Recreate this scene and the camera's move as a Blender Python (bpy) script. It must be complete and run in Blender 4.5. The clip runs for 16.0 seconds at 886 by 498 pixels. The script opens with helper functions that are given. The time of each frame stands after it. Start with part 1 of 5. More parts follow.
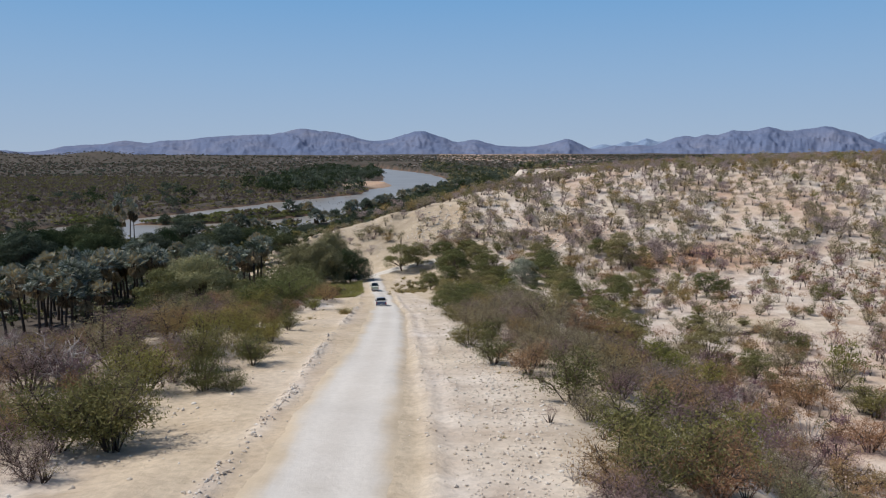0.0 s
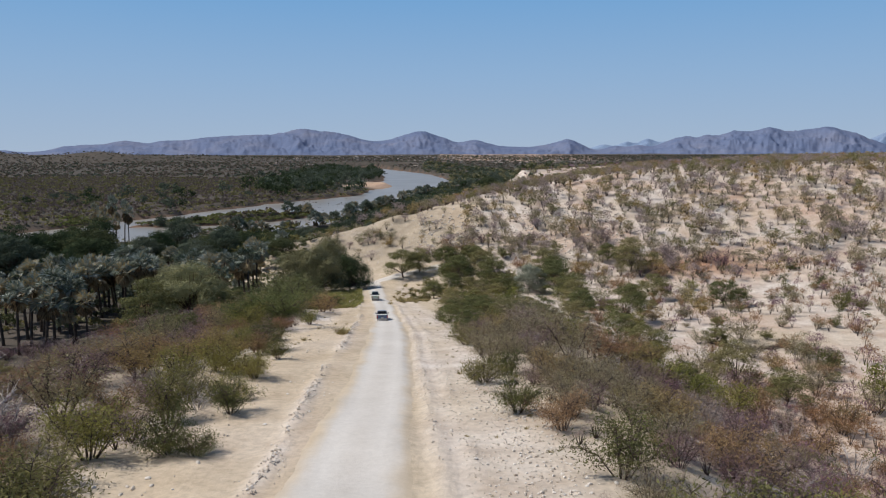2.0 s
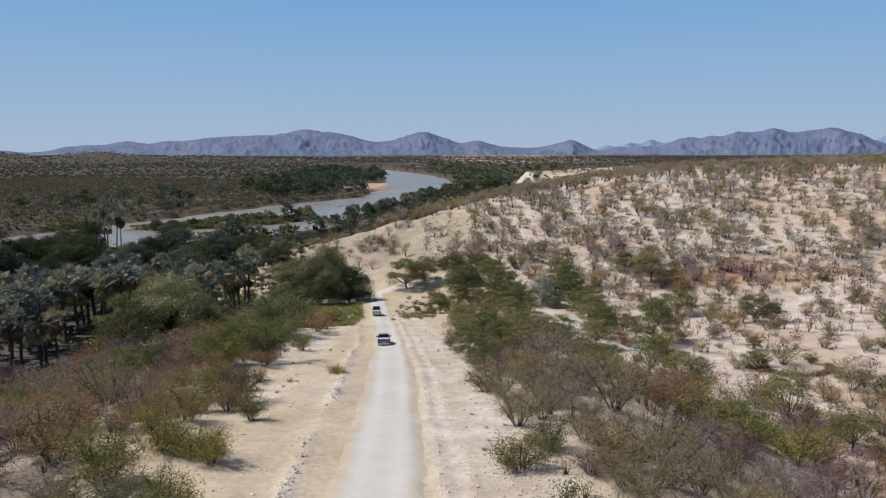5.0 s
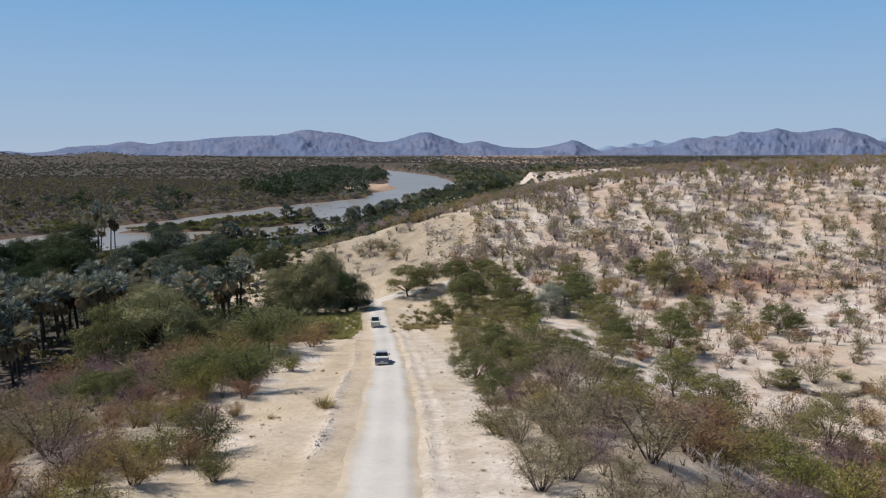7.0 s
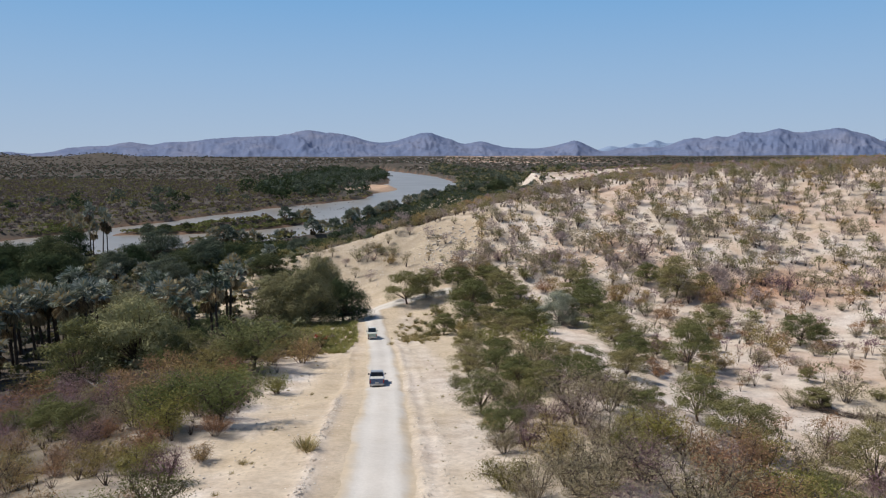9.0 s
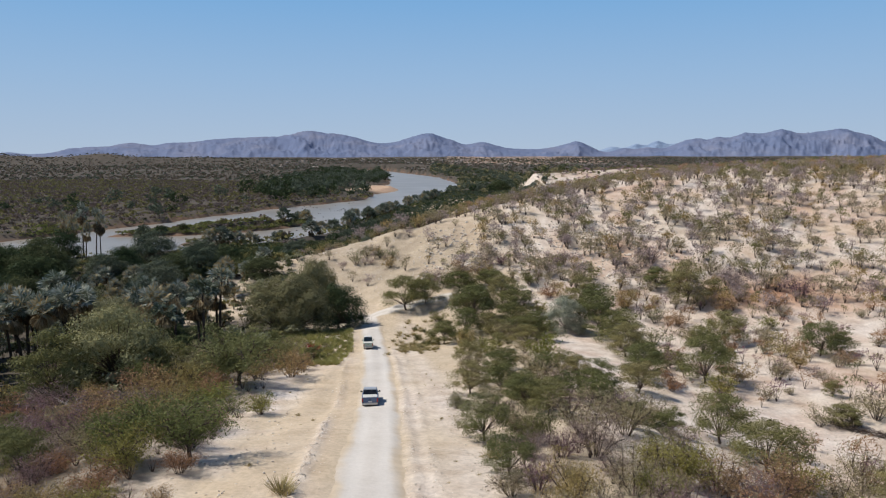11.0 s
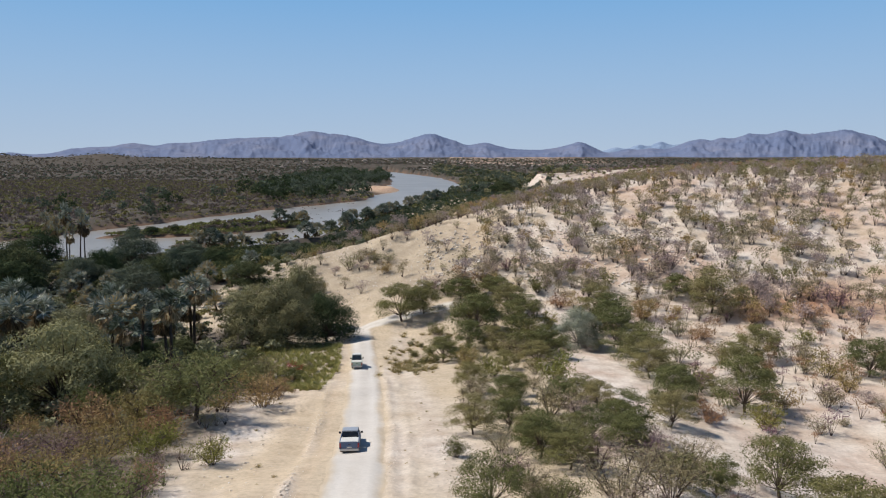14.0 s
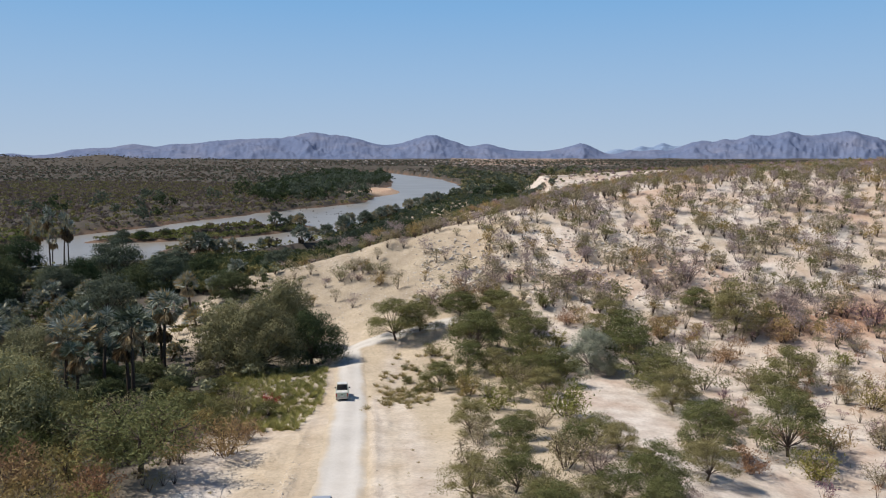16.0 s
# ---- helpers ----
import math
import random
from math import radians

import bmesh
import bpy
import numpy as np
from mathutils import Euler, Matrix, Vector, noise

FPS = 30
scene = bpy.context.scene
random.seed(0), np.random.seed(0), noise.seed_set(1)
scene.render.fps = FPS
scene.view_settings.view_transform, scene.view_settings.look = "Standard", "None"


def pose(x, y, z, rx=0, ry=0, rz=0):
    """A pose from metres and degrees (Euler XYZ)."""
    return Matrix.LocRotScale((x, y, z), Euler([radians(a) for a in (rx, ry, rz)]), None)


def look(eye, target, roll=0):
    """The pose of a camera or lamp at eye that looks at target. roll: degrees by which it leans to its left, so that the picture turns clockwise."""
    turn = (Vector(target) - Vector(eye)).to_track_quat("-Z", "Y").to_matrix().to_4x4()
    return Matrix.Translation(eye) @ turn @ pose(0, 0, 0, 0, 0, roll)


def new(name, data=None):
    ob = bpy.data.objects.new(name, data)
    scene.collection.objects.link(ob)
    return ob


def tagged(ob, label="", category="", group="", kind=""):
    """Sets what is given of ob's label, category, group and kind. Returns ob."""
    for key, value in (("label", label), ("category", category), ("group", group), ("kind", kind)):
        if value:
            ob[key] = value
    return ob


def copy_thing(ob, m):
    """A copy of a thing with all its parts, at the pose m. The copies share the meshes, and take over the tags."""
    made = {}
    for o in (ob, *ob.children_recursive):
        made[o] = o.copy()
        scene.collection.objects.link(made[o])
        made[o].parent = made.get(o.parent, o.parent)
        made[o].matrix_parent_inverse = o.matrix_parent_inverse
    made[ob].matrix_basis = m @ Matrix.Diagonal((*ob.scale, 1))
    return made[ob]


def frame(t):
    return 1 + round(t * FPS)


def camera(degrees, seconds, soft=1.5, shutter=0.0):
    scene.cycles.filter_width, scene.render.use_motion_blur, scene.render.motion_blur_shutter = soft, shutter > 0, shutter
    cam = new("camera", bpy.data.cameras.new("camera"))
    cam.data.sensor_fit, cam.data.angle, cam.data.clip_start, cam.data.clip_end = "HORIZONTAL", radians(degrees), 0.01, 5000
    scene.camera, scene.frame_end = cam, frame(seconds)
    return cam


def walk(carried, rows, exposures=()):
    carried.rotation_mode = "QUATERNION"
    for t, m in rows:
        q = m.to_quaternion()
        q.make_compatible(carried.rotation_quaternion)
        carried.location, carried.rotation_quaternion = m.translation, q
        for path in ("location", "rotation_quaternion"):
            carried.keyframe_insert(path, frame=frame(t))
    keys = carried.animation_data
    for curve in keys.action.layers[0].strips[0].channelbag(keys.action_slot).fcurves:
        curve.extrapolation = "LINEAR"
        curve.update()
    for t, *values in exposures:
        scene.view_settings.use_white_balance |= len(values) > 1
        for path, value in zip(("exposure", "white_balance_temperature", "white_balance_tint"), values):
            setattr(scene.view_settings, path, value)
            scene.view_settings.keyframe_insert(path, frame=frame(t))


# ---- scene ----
cam = camera(60.57, 16.0, 1.15)
PATH = [
    (0, (2.14, 0.89, 30.54), (1.75, 100.11, 18.08), -0.08),
    (0.5, (1.98, 3.13, 30.69), (1.60, 102.35, 18.22), -0.12),
    (1, (1.77, 5.38, 30.82), (1.36, 104.60, 18.36), -0.13),
    (1.5, (1.53, 7.66, 30.93), (1.11, 106.88, 18.48), -0.11),
    (2, (1.28, 9.98, 31.02), (0.84, 109.20, 18.58), -0.06),
    (2.5, (1.03, 12.34, 31.10), (0.58, 111.57, 18.67), -0.07),
    (3, (0.78, 14.76, 31.16), (0.28, 113.98, 18.71), -0.03),
    (3.5, (0.55, 17.20, 31.22), (-0.01, 116.42, 18.79), -0.04),
    (4, (0.36, 19.64, 31.28), (-0.26, 118.87, 18.91), -0.02),
    (6.5, (-0.09, 32.04, 31.52), (-1.02, 131.27, 19.19), -0.03),
    (7, (-0.14, 34.44, 31.54), (-1.16, 133.68, 19.23), -0.01),
    (7.5, (-0.19, 36.82, 31.56), (-1.25, 136.05, 19.20), -0.02),
    (8, (-0.21, 39.17, 31.58), (-1.33, 138.40, 19.25), -0.03),
    (8.5, (-0.22, 41.46, 31.58), (-1.39, 140.71, 19.37), -0.05),
    (9, (-0.21, 43.69, 31.57), (-1.39, 142.93, 19.32), -0.05),
    (11.5, (-0.01, 53.62, 31.11), (-1.42, 152.87, 18.97), -0.04),
    (12, (0.02, 55.96, 30.90), (-1.42, 155.22, 18.77), -0.03),
    (12.5, (0.05, 58.46, 30.66), (-1.42, 157.71, 18.57), 0.04),
    (13, (0.09, 61.17, 30.42), (-1.45, 160.43, 18.33), 0.05),
    (13.5, (0.16, 64.20, 30.26), (-1.49, 163.46, 18.16), 0.02),
    (14, (0.26, 67.51, 30.18), (-1.42, 166.77, 18.13), 0.03),
    (14.5, (0.37, 71.02, 30.18), (-1.43, 170.28, 18.16), 0.02),
    (15, (0.48, 74.61, 30.25), (-1.31, 173.88, 18.28), 0.02),
    (15.5, (0.58, 78.15, 30.36), (-1.24, 177.43, 18.47), -0.00),
    (16, (0.69, 81.47, 30.50), (-1.19, 180.74, 18.61), 0.07),
]
walk(cam, [(t, look(eye, target, roll)) for t, eye, target, roll in PATH], [(0, -0.2, 6480, 10), (8, -0.1, 6600, 10), (16, 0, 6680, 10)])

# ---------------------------------------------------------------- light
SUN_EL, SUN_AZ = radians(53), radians(-86)     # azimuth from +y towards +x
world = bpy.data.worlds.new("sky")
scene.world = world
world.use_nodes = True
wn = world.node_tree
sky = wn.nodes.new("ShaderNodeTexSky")
sky.sky_type = "NISHITA"
sky.sun_disc = False
sky.sun_elevation, sky.sun_rotation = SUN_EL, SUN_AZ
sky.altitude, sky.air_density, sky.dust_density, sky.ozone_density = 1500, 0.62, 0.0, 1.6
wn.nodes["Background"].inputs[1].default_value = 0.128
tint = wn.nodes.new("ShaderNodeVectorMath")
tint.operation = "MULTIPLY"
tint.inputs[1].default_value = (0.80, 0.87, 0.89)
wn.links.new(sky.outputs[0], tint.inputs[0])
# pale haze low over the horizon
coords, parts, low, haze = (wn.nodes.new("ShaderNode" + k) for k in ("TexCoord", "SeparateXYZ", "ValToRGB", "Mix"))
wn.links.new(coords.outputs["Generated"], parts.inputs[0])
wn.links.new(parts.outputs["Z"], low.inputs[0])
SKY_POWER = 0.128
HAZE = [(0.0, (0.43, 0.545, 0.70), 1.0), (0.10, (0.31, 0.49, 0.735), 1.0), (0.19, (0.205, 0.425, 0.735), 1.0), (0.55, (0.12, 0.26, 0.52), 0.0)]
ramp_of = low.color_ramp
while len(ramp_of.elements) < len(HAZE):
    ramp_of.elements.new(0.5)
for e, (at, c, f) in zip(ramp_of.elements, HAZE):
    e.position, e.color = at, (*(v / SKY_POWER for v in c), f)
haze.data_type = "RGBA"
wn.links.new(low.outputs["Alpha"], haze.inputs["Factor"])
wn.links.new(tint.outputs[0], haze.inputs[6])
wn.links.new(low.outputs["Color"], haze.inputs[7])
wn.links.new(haze.outputs[2], wn.nodes["Background"].inputs[0])
sun = new("sun", bpy.data.lights.new("sun", "SUN"))
sun.data.energy, sun.data.angle, sun.data.color = 4.4, radians(0.53), (1.0, 0.945, 0.87)
sd = Vector((math.sin(SUN_AZ) * math.cos(SUN_EL), math.cos(SUN_AZ) * math.cos(SUN_EL), math.sin(SUN_EL)))
sun.matrix_world = look(sd * 100, (0, 0, 0))

# ---------------------------------------------------------------- the lie of the land
WATER = -12.5


def step(v):
    v = np.clip(v, 0, 1)
    return v * v * (3 - 2 * v)


def soft(v, w):
    return w * np.logaddexp(0, v / w)


def ramp(y):
    """Height of the road along its way."""
    return -6.5 + 0.185 * soft(185 - y, 25) - 0.1 * soft(75 - y, 15)


def road_x(y):
    """Centre of the road: a slow bend to the left, then to the right at the foot of the slope."""
    y = np.asarray(y, float)
    return -2.2 - 0.3 * step((75 - y) / 40) - 0.000355 * y**2 + 0.14 * np.maximum(y - 216, 0) ** 2


def wave(x, y, s, k=0.0):
    """Cheap rolling noise about 0, for a wavelength s."""
    a = np.sin(x / s * 6.1 + 1.7 * np.sin(y / s * 2.3 + k) + k) * np.sin(y / s * 5.3 + 1.3 * np.sin(x / s * 2.9 - k) + 2 * k)
    b = np.sin((x + y) / s * 9.7 + k * 3) * np.sin((x - 0.7 * y) / s * 11.9 - k)
    return 0.7 * a + 0.3 * b


RIVER = [(-400, -520, 60), (100, -420, 60), (260, -330, 55), (360, -222, 84), (400, -172, 86), (430, -151, 77), (500, -137, 72), (600, -112, 65), (700, -87, 55), (800, -58, 33),
         (930, -48, 42), (1100, -44, 54), (1300, -50, 55), (1650, -85, 50), (2150, -215, 55), (2600, -300, 20)]


def bank(x, y):
    """Metres from the river's edge: negative in the water."""
    ry, rx, rw = (np.array(c, float) for c in zip(*RIVER))
    mid = sum(np.interp(y + k, ry, rx) for k in (-30, 0, 30)) / 3
    half = sum(np.interp(y + k, ry, rw) for k in (-30, 0, 30)) / 3
    d = np.abs(x - mid) - half + 5 * wave(x, y, 90.0, 1.0) + 2 * wave(x, y, 30.0, 2.0) + 400 * step((y - 2400) / 160)
    # the sand bar of the far bend and the long green islet
    bar = 40 - np.hypot((x + 104) / 0.8, (y - 1025) / 2.2)
    u, v = (x + 133) * 0.68 + (y - 505) * 0.73, -(x + 133) * 0.73 + (y - 505) * 0.68
    islet = 15 - np.hypot(u / 4.6, v - 0.004 * u * u + 6) + 2 * wave(x, y, 25.0)
    islet = np.maximum(islet, 7 - np.hypot((x + 122) / 2.0, (y - 428) / 1.7) + 2 * wave(x, y, 15.0))
    return np.maximum(d, np.maximum(bar, islet))


def berm_left(y):
    return -4.6 + 0.5 * step((70 - y) / 40) - 0.35 * wave(0 * y, y, 60.0, 0.5)


def berm_right(y):
    return 3.15 + 1.6 * step((80 - y) / 60) + 0.25 * wave(0 * y, y, 40.0, 1.2)


def bed_x(y):
    """The dry stream bed below the hill."""
    return np.interp(y, (114, 128, 137, 146, 160, 177, 190, 201, 215, 232), (23.5, 26.6, 27.2, 26.0, 24.8, 24.4, 24.6, 23.4, 21.6, 20.0)) + 0.3 * wave(0 * y, y, 12.0)


def path_x(y):
    """The sandy path that crosses the valley floor."""
    return np.interp(y, (118, 126, 132, 146, 153), (63, 58, 53, 48.5, 41))


CREST_X = (-40, -20, -9, 4, 17, 30, 43, 55, 71, 107, 158, 200, 320)
CREST_Z = (1, 3.5, 5, 7.5, 10.2, 12.2, 15.2, 17.6, 20.6, 25.4, 28.2, 32, 37)


def height(x, y):
    x, y = np.asarray(x, float), np.asarray(y, float)
    low = -4.5 - 2.5 * step((y - 165) / 60) - 1.5 * step((-x - 20) / 60)
    wl = step((x + 78) / 54)
    wr = 1 - step((x - 8 - 2 * wave(x, y, 40)) / 40)
    z = low + (ramp(y) - low) * wl * wr
    # the stony hill, with shallow gullies running down it
    tall = 29 + 5 * step((x - 20) / 150) + 3.5 * step((y - 380) / 300) * step((x - 110) / 200) - 12 * step((y - 500) / 500) * (1 - step((x - 120) / 260))
    front = step((y - 185 + 0.15 * (x - 70) + 5 * wave(x, y, 120.0, 0.6)) / 145)
    flank = step((x + 55 - 0.15 * (y - 245) + 4 * wave(x, y, 60.0, 1.9)) / 70)
    back = 1 - 0.75 * step((y - 650) / 500)
    z = z + tall * front * flank * back
    # its long rounded crest, which climbs away from the river and falls off behind
    reach = np.maximum(y - 56, 60) / 344
    crest = 31 - (31 - np.interp(x / reach, CREST_X, CREST_Z)) * np.maximum(reach, 1) + 0.32 * np.maximum(316 - y, 0) - 0.012 * np.maximum(y - 400, 0) + 0.8 * wave(x, y, 70.0, 1.4)
    crest = np.maximum(crest, np.where(y < 400, -3.0, -5.0))
    z = np.where(flank * front > 0.001, -1.2 * np.logaddexp(-z / 1.2, -crest / 1.2), z)
    # a second ridge farther off, ending in a pale bluff over the river
    z = np.maximum(z, -8 + (22 + 5 * step((x - 90) / 120)) * np.exp(-(((y - 850) / 80) ** 2)) * step((x - 66 + 5 * wave(x, y, 30.0)) / 22))
    z = z + (0.8 * wave(x, y, 55.0, 2.2) + 0.35 * wave(x, y, 17.0, 0.4)) * step((np.abs(x - 40) - 22) / 40 + step((y - 215) / 60)) * step((flank - 0.1) * 3)
    # the sandy spur that runs out from the hill towards the river, steep on its far side
    off = y - 283 - 0.12 * (x + 40)
    z = z + 7.0 * np.exp(-((off / np.where(off < 0, 27.0, 13.0)) ** 2)) * step((x + 68) / 15) * (1 - step((x + 26) / 40)) * (1 + 0.12 * wave(x, y, 25.0, 0.8))
    # the plain lifts a little towards the mountains
    z = z + 36 * step((y - 1300) / 2900) + 2.5 * wave(x, y, 900.0, 0.9) * step((y - 700) / 800)
    # low red foothills on the far plain
    for fx, fy, fh, sx, sy in ((-1200, 2600, 28, 170, 140), (-900, 2750, 14, 330, 160), (-1720, 2700, 34, 230, 200)):
        z = z + fh * np.exp(-(((x - fx) / sx) ** 2) - ((y - fy) / sy) ** 2) * (1 + 0.3 * wave(x, y, 160.0, 0.2))
    # river bed
    d = bank(x, y)
    dry = WATER + 0.4 + np.where(x > np.interp(y, [r[0] for r in RIVER], [r[1] for r in RIVER]), 0.14, 0.33) * np.maximum(d, 0)
    z = np.where(d < 18, np.minimum(z, dry + 40 * step((d - 9) / 9)), z)
    z = np.where(d < 0, WATER - 0.02 + np.maximum(d, -6) * 0.25, z)
    # the flats fall away gently towards the water
    z = np.where((d >= 18) & (d < 110) & (x < -25 + 0.1 * (y - 300)) & (y > 290), np.minimum(z, WATER + 1.2 + 0.05 * d + 0.0011 * np.maximum(d - 40, 0) ** 2 + 30 * step((x + 75 - 0.12 * (y - 300)) / 50)), z)
    # verges: low windrows of graded rubble each side of the road, wheel ruts beside it
    u = x - road_x(y)
    near = step((200 - y) / 20)
    z = z + near * (0.26 * np.exp(-(((u - berm_left(y)) / 0.42) ** 2)) * np.clip(0.6 + 0.5 * wave(x, y, 3.0, 1.0) + 0.7 * wave(0 * x, y, 24.0, 1.0), 0, 1.3)
                    + 0.22 * np.exp(-(((u - berm_right(y)) / 0.36) ** 2)) * (0.7 + 0.7 * wave(x, y, 2.6, 2.0))
                    + 0.22 * np.exp(-(((u - berm_right(y) - 1.5) / 0.4) ** 2)) * np.clip(0.4 + wave(x, y, 9.0, 2.0), 0, 1)
                    - 0.10 * np.exp(-(((u - berm_right(y) + 0.9) / 0.4) ** 2)) + 0.06 * wave(x, y, 6.0, 0.3) * step((np.abs(u) - 3) / 2))
    return z


# ---- end land
# ---------------------------------------------------------------- materials
class Nodes:
    """A small shorthand for building node materials."""

    def __init__(self, name):
        self.mat = bpy.data.materials.new(name)
        self.mat.use_nodes = True
        self.t = self.mat.node_tree
        self.out = self.t.nodes["Principled BSDF"]

    def node(self, kind, **given):
        n = self.t.nodes.new(kind)
        for k, v in given.items():
            n.inputs[k.replace("_", " ")].default_value = v
        return n

    def link(self, a, b):
        self.t.links.new(a, b)

    def place(self, scale):
        g = self.node("ShaderNodeNewGeometry")
        m = self.node("ShaderNodeMapping")
        m.inputs["Scale"].default_value = (scale, scale, scale)
        self.link(g.outputs["Position"], m.inputs["Vector"])
        return m.outputs["Vector"]

    def noise(self, scale, detail=4.0, rough=0.55, at=None):
        n = self.node("ShaderNodeTexNoise", Scale=1.0 if at is None else scale, Detail=detail, Roughness=rough)
        self.link(at if at is not None else self.place(scale), n.inputs["Vector"])
        return n.outputs["Fac"]

    def ramp(self, fac, stops):
        r = self.node("ShaderNodeValToRGB")
        e = r.color_ramp.elements
        while len(e) < len(stops):
            e.new(0.5)
        for q, (p, c) in zip(e, stops):
            q.position, q.color = p, (*c, 1) if not isinstance(c, float) else (c, c, c, 1)
        self.link(fac, r.inputs["Fac"])
        return r.outputs["Color"]

    def mix(self, fac, a, b, how="MIX"):
        m = self.t.nodes.new("ShaderNodeMix")
        m.data_type, m.blend_type = "RGBA", how
        for key, v in (("Factor", fac), ("A", a), ("B", b)):
            sock = next(i for i in m.inputs if i.name == key and (i.type == "VALUE" if key == "Factor" else i.type == "RGBA"))
            if isinstance(v, bpy.types.NodeSocket):
                self.link(v, sock)
            else:
                sock.default_value = v if isinstance(v, float) else (*v, 1)
        return next(o for o in m.outputs if o.type == "RGBA")

    def attr(self, name):
        n = self.node("ShaderNodeAttribute")
        n.attribute_name = name
        return n.outputs["Fac"]

    def bump(self, fac, strength, distance):
        b = self.node("ShaderNodeBump", Strength=strength, Distance=distance)
        self.link(fac, b.inputs["Height"])
        self.link(b.outputs["Normal"], self.out.inputs["Normal"])

    def done(self, colour, rough=0.9, spec=0.2, **more):
        if isinstance(colour, bpy.types.NodeSocket):
            self.link(colour, self.out.inputs["Base Color"])
        else:
            self.out.inputs["Base Color"].default_value = (*colour, 1)
        self.out.inputs["Roughness"].default_value = rough
        self.out.inputs["Specular IOR Level"].default_value = spec
        for k, v in more.items():
            self.out.inputs[k.replace("_", " ")].default_value = v
        return self.mat


def ground_material():
    n = Nodes("dry_earth")
    fine, mid, big = n.noise(2.2, 6, 0.65), n.noise(0.35, 5), n.noise(0.05, 4)
    sand = n.ramp(mid, [(0.3, (0.52, 0.425, 0.31)), (0.7, (0.635, 0.53, 0.40))])
    white = n.ramp(mid, [(0.3, (0.52, 0.43, 0.365)), (0.65, (0.75, 0.68, 0.615))])
    red = n.ramp(mid, [(0.3, (0.46, 0.26, 0.17)), (0.7, (0.55, 0.37, 0.26))])
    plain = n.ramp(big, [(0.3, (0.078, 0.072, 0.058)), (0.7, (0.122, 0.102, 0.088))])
    bank = n.ramp(mid, [(0.3, (0.15, 0.095, 0.065)), (0.7, (0.24, 0.16, 0.115))])
    c = n.mix(n.attr("white"), sand, white)
    c = n.mix(n.attr("red"), c, red)
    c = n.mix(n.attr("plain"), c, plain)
    c = n.mix(n.attr("bank"), c, bank)
    c = n.mix(0.75, c, n.ramp(fine, [(0.3, 0.72), (0.6, 1.05)]), "MULTIPLY")
    n.bump(fine, 0.7, 0.12)
    return n.done(c, 0.95, 0.1)


def road_material():
    n = Nodes("pale_gravel")
    fine, mid = n.noise(3.0, 6, 0.7), n.noise(0.5, 4)
    c = n.ramp(mid, [(0.3, (0.58, 0.54, 0.49)), (0.7, (0.645, 0.605, 0.56))])
    c = n.mix(n.attr("rut"), c, (0.71, 0.675, 0.63))
    c = n.mix(n.attr("edge"), c, n.ramp(mid, [(0.3, (0.52, 0.425, 0.31)), (0.7, (0.635, 0.53, 0.40))]))
    c = n.mix(0.5, c, n.ramp(fine, [(0.3, 0.82), (0.65, 1.04)]), "MULTIPLY")
    n.bump(fine, 0.5, 0.05)
    return n.done(c, 0.95, 0.1)


def water_material():
    n = Nodes("muddy_water")
    c = n.ramp(n.noise(0.02, 3), [(0.35, (0.25, 0.225, 0.19)), (0.65, (0.32, 0.295, 0.26))])
    n.bump(n.noise(0.6, 5, 0.6), 0.35, 0.15)
    return n.done(c, 0.32, 0.4)


# mountain rock: the blue of distance haze is put into its colours
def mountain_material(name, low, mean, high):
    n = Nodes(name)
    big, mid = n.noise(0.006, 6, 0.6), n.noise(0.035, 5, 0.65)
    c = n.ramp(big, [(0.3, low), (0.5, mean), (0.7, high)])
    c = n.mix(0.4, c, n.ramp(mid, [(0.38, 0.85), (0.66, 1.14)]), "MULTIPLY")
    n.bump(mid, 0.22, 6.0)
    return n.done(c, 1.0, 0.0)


GROUND, ROAD, WATER_MAT, ROCKY = ground_material(), road_material(), water_material(), mountain_material("hazy_blue_grey_rock", (0.135, 0.175, 0.285), (0.16, 0.195, 0.30), (0.205, 0.225, 0.31))
# the farther range gets more haze in its base colour
FAR_ROCK = mountain_material("hazy_pale_blue_rock", (0.23, 0.31, 0.45), (0.25, 0.33, 0.465), (0.28, 0.35, 0.475))


def mesh_of(name, verts, faces, mats, index=None, smooth=False):
    """A mesh from arrays: verts (n, 3), faces (m, 3 or 4)."""
    me = bpy.data.meshes.new(name)
    verts, faces = np.asarray(verts, np.float32), np.asarray(faces, np.int32)
    k = faces.shape[1]
    me.vertices.add(len(verts))
    me.vertices.foreach_set("co", verts.ravel())
    me.loops.add(faces.size)
    me.loops.foreach_set("vertex_index", faces.ravel())
    me.polygons.add(len(faces))
    me.polygons.foreach_set("loop_start", np.arange(0, faces.size, k, dtype=np.int32))
    me.polygons.foreach_set("loop_total", np.full(len(faces), k, np.int32))
    for m in mats if isinstance(mats, (list, tuple)) else [mats]:
        me.materials.append(m)
    if index is not None:
        me.polygons.foreach_set("material_index", np.asarray(index, np.int32))
    me.polygons.foreach_set("use_smooth", np.full(len(faces), smooth))
    me.update()
    return me


def grid_faces(rows, cols):
    i = np.arange(rows * cols).reshape(rows, cols)
    return np.stack([i[:-1, :-1], i[:-1, 1:], i[1:, 1:], i[1:, :-1]], -1).reshape(-1, 4)


def put_attr(me, name, values):
    me.attributes.new(name, "FLOAT", "POINT").data.foreach_set("value", np.asarray(values, np.float32).ravel())


def steps(*parts):
    """Coordinates from runs of (start, end, spacing at start, spacing at end)."""
    out = []
    for a, b, s0, s1 in parts:
        p = a
        while p < b:
            out.append(p)
            p += s0 + (s1 - s0) * (p - a) / (b - a)
    return np.array(out + [parts[-1][1]], float)


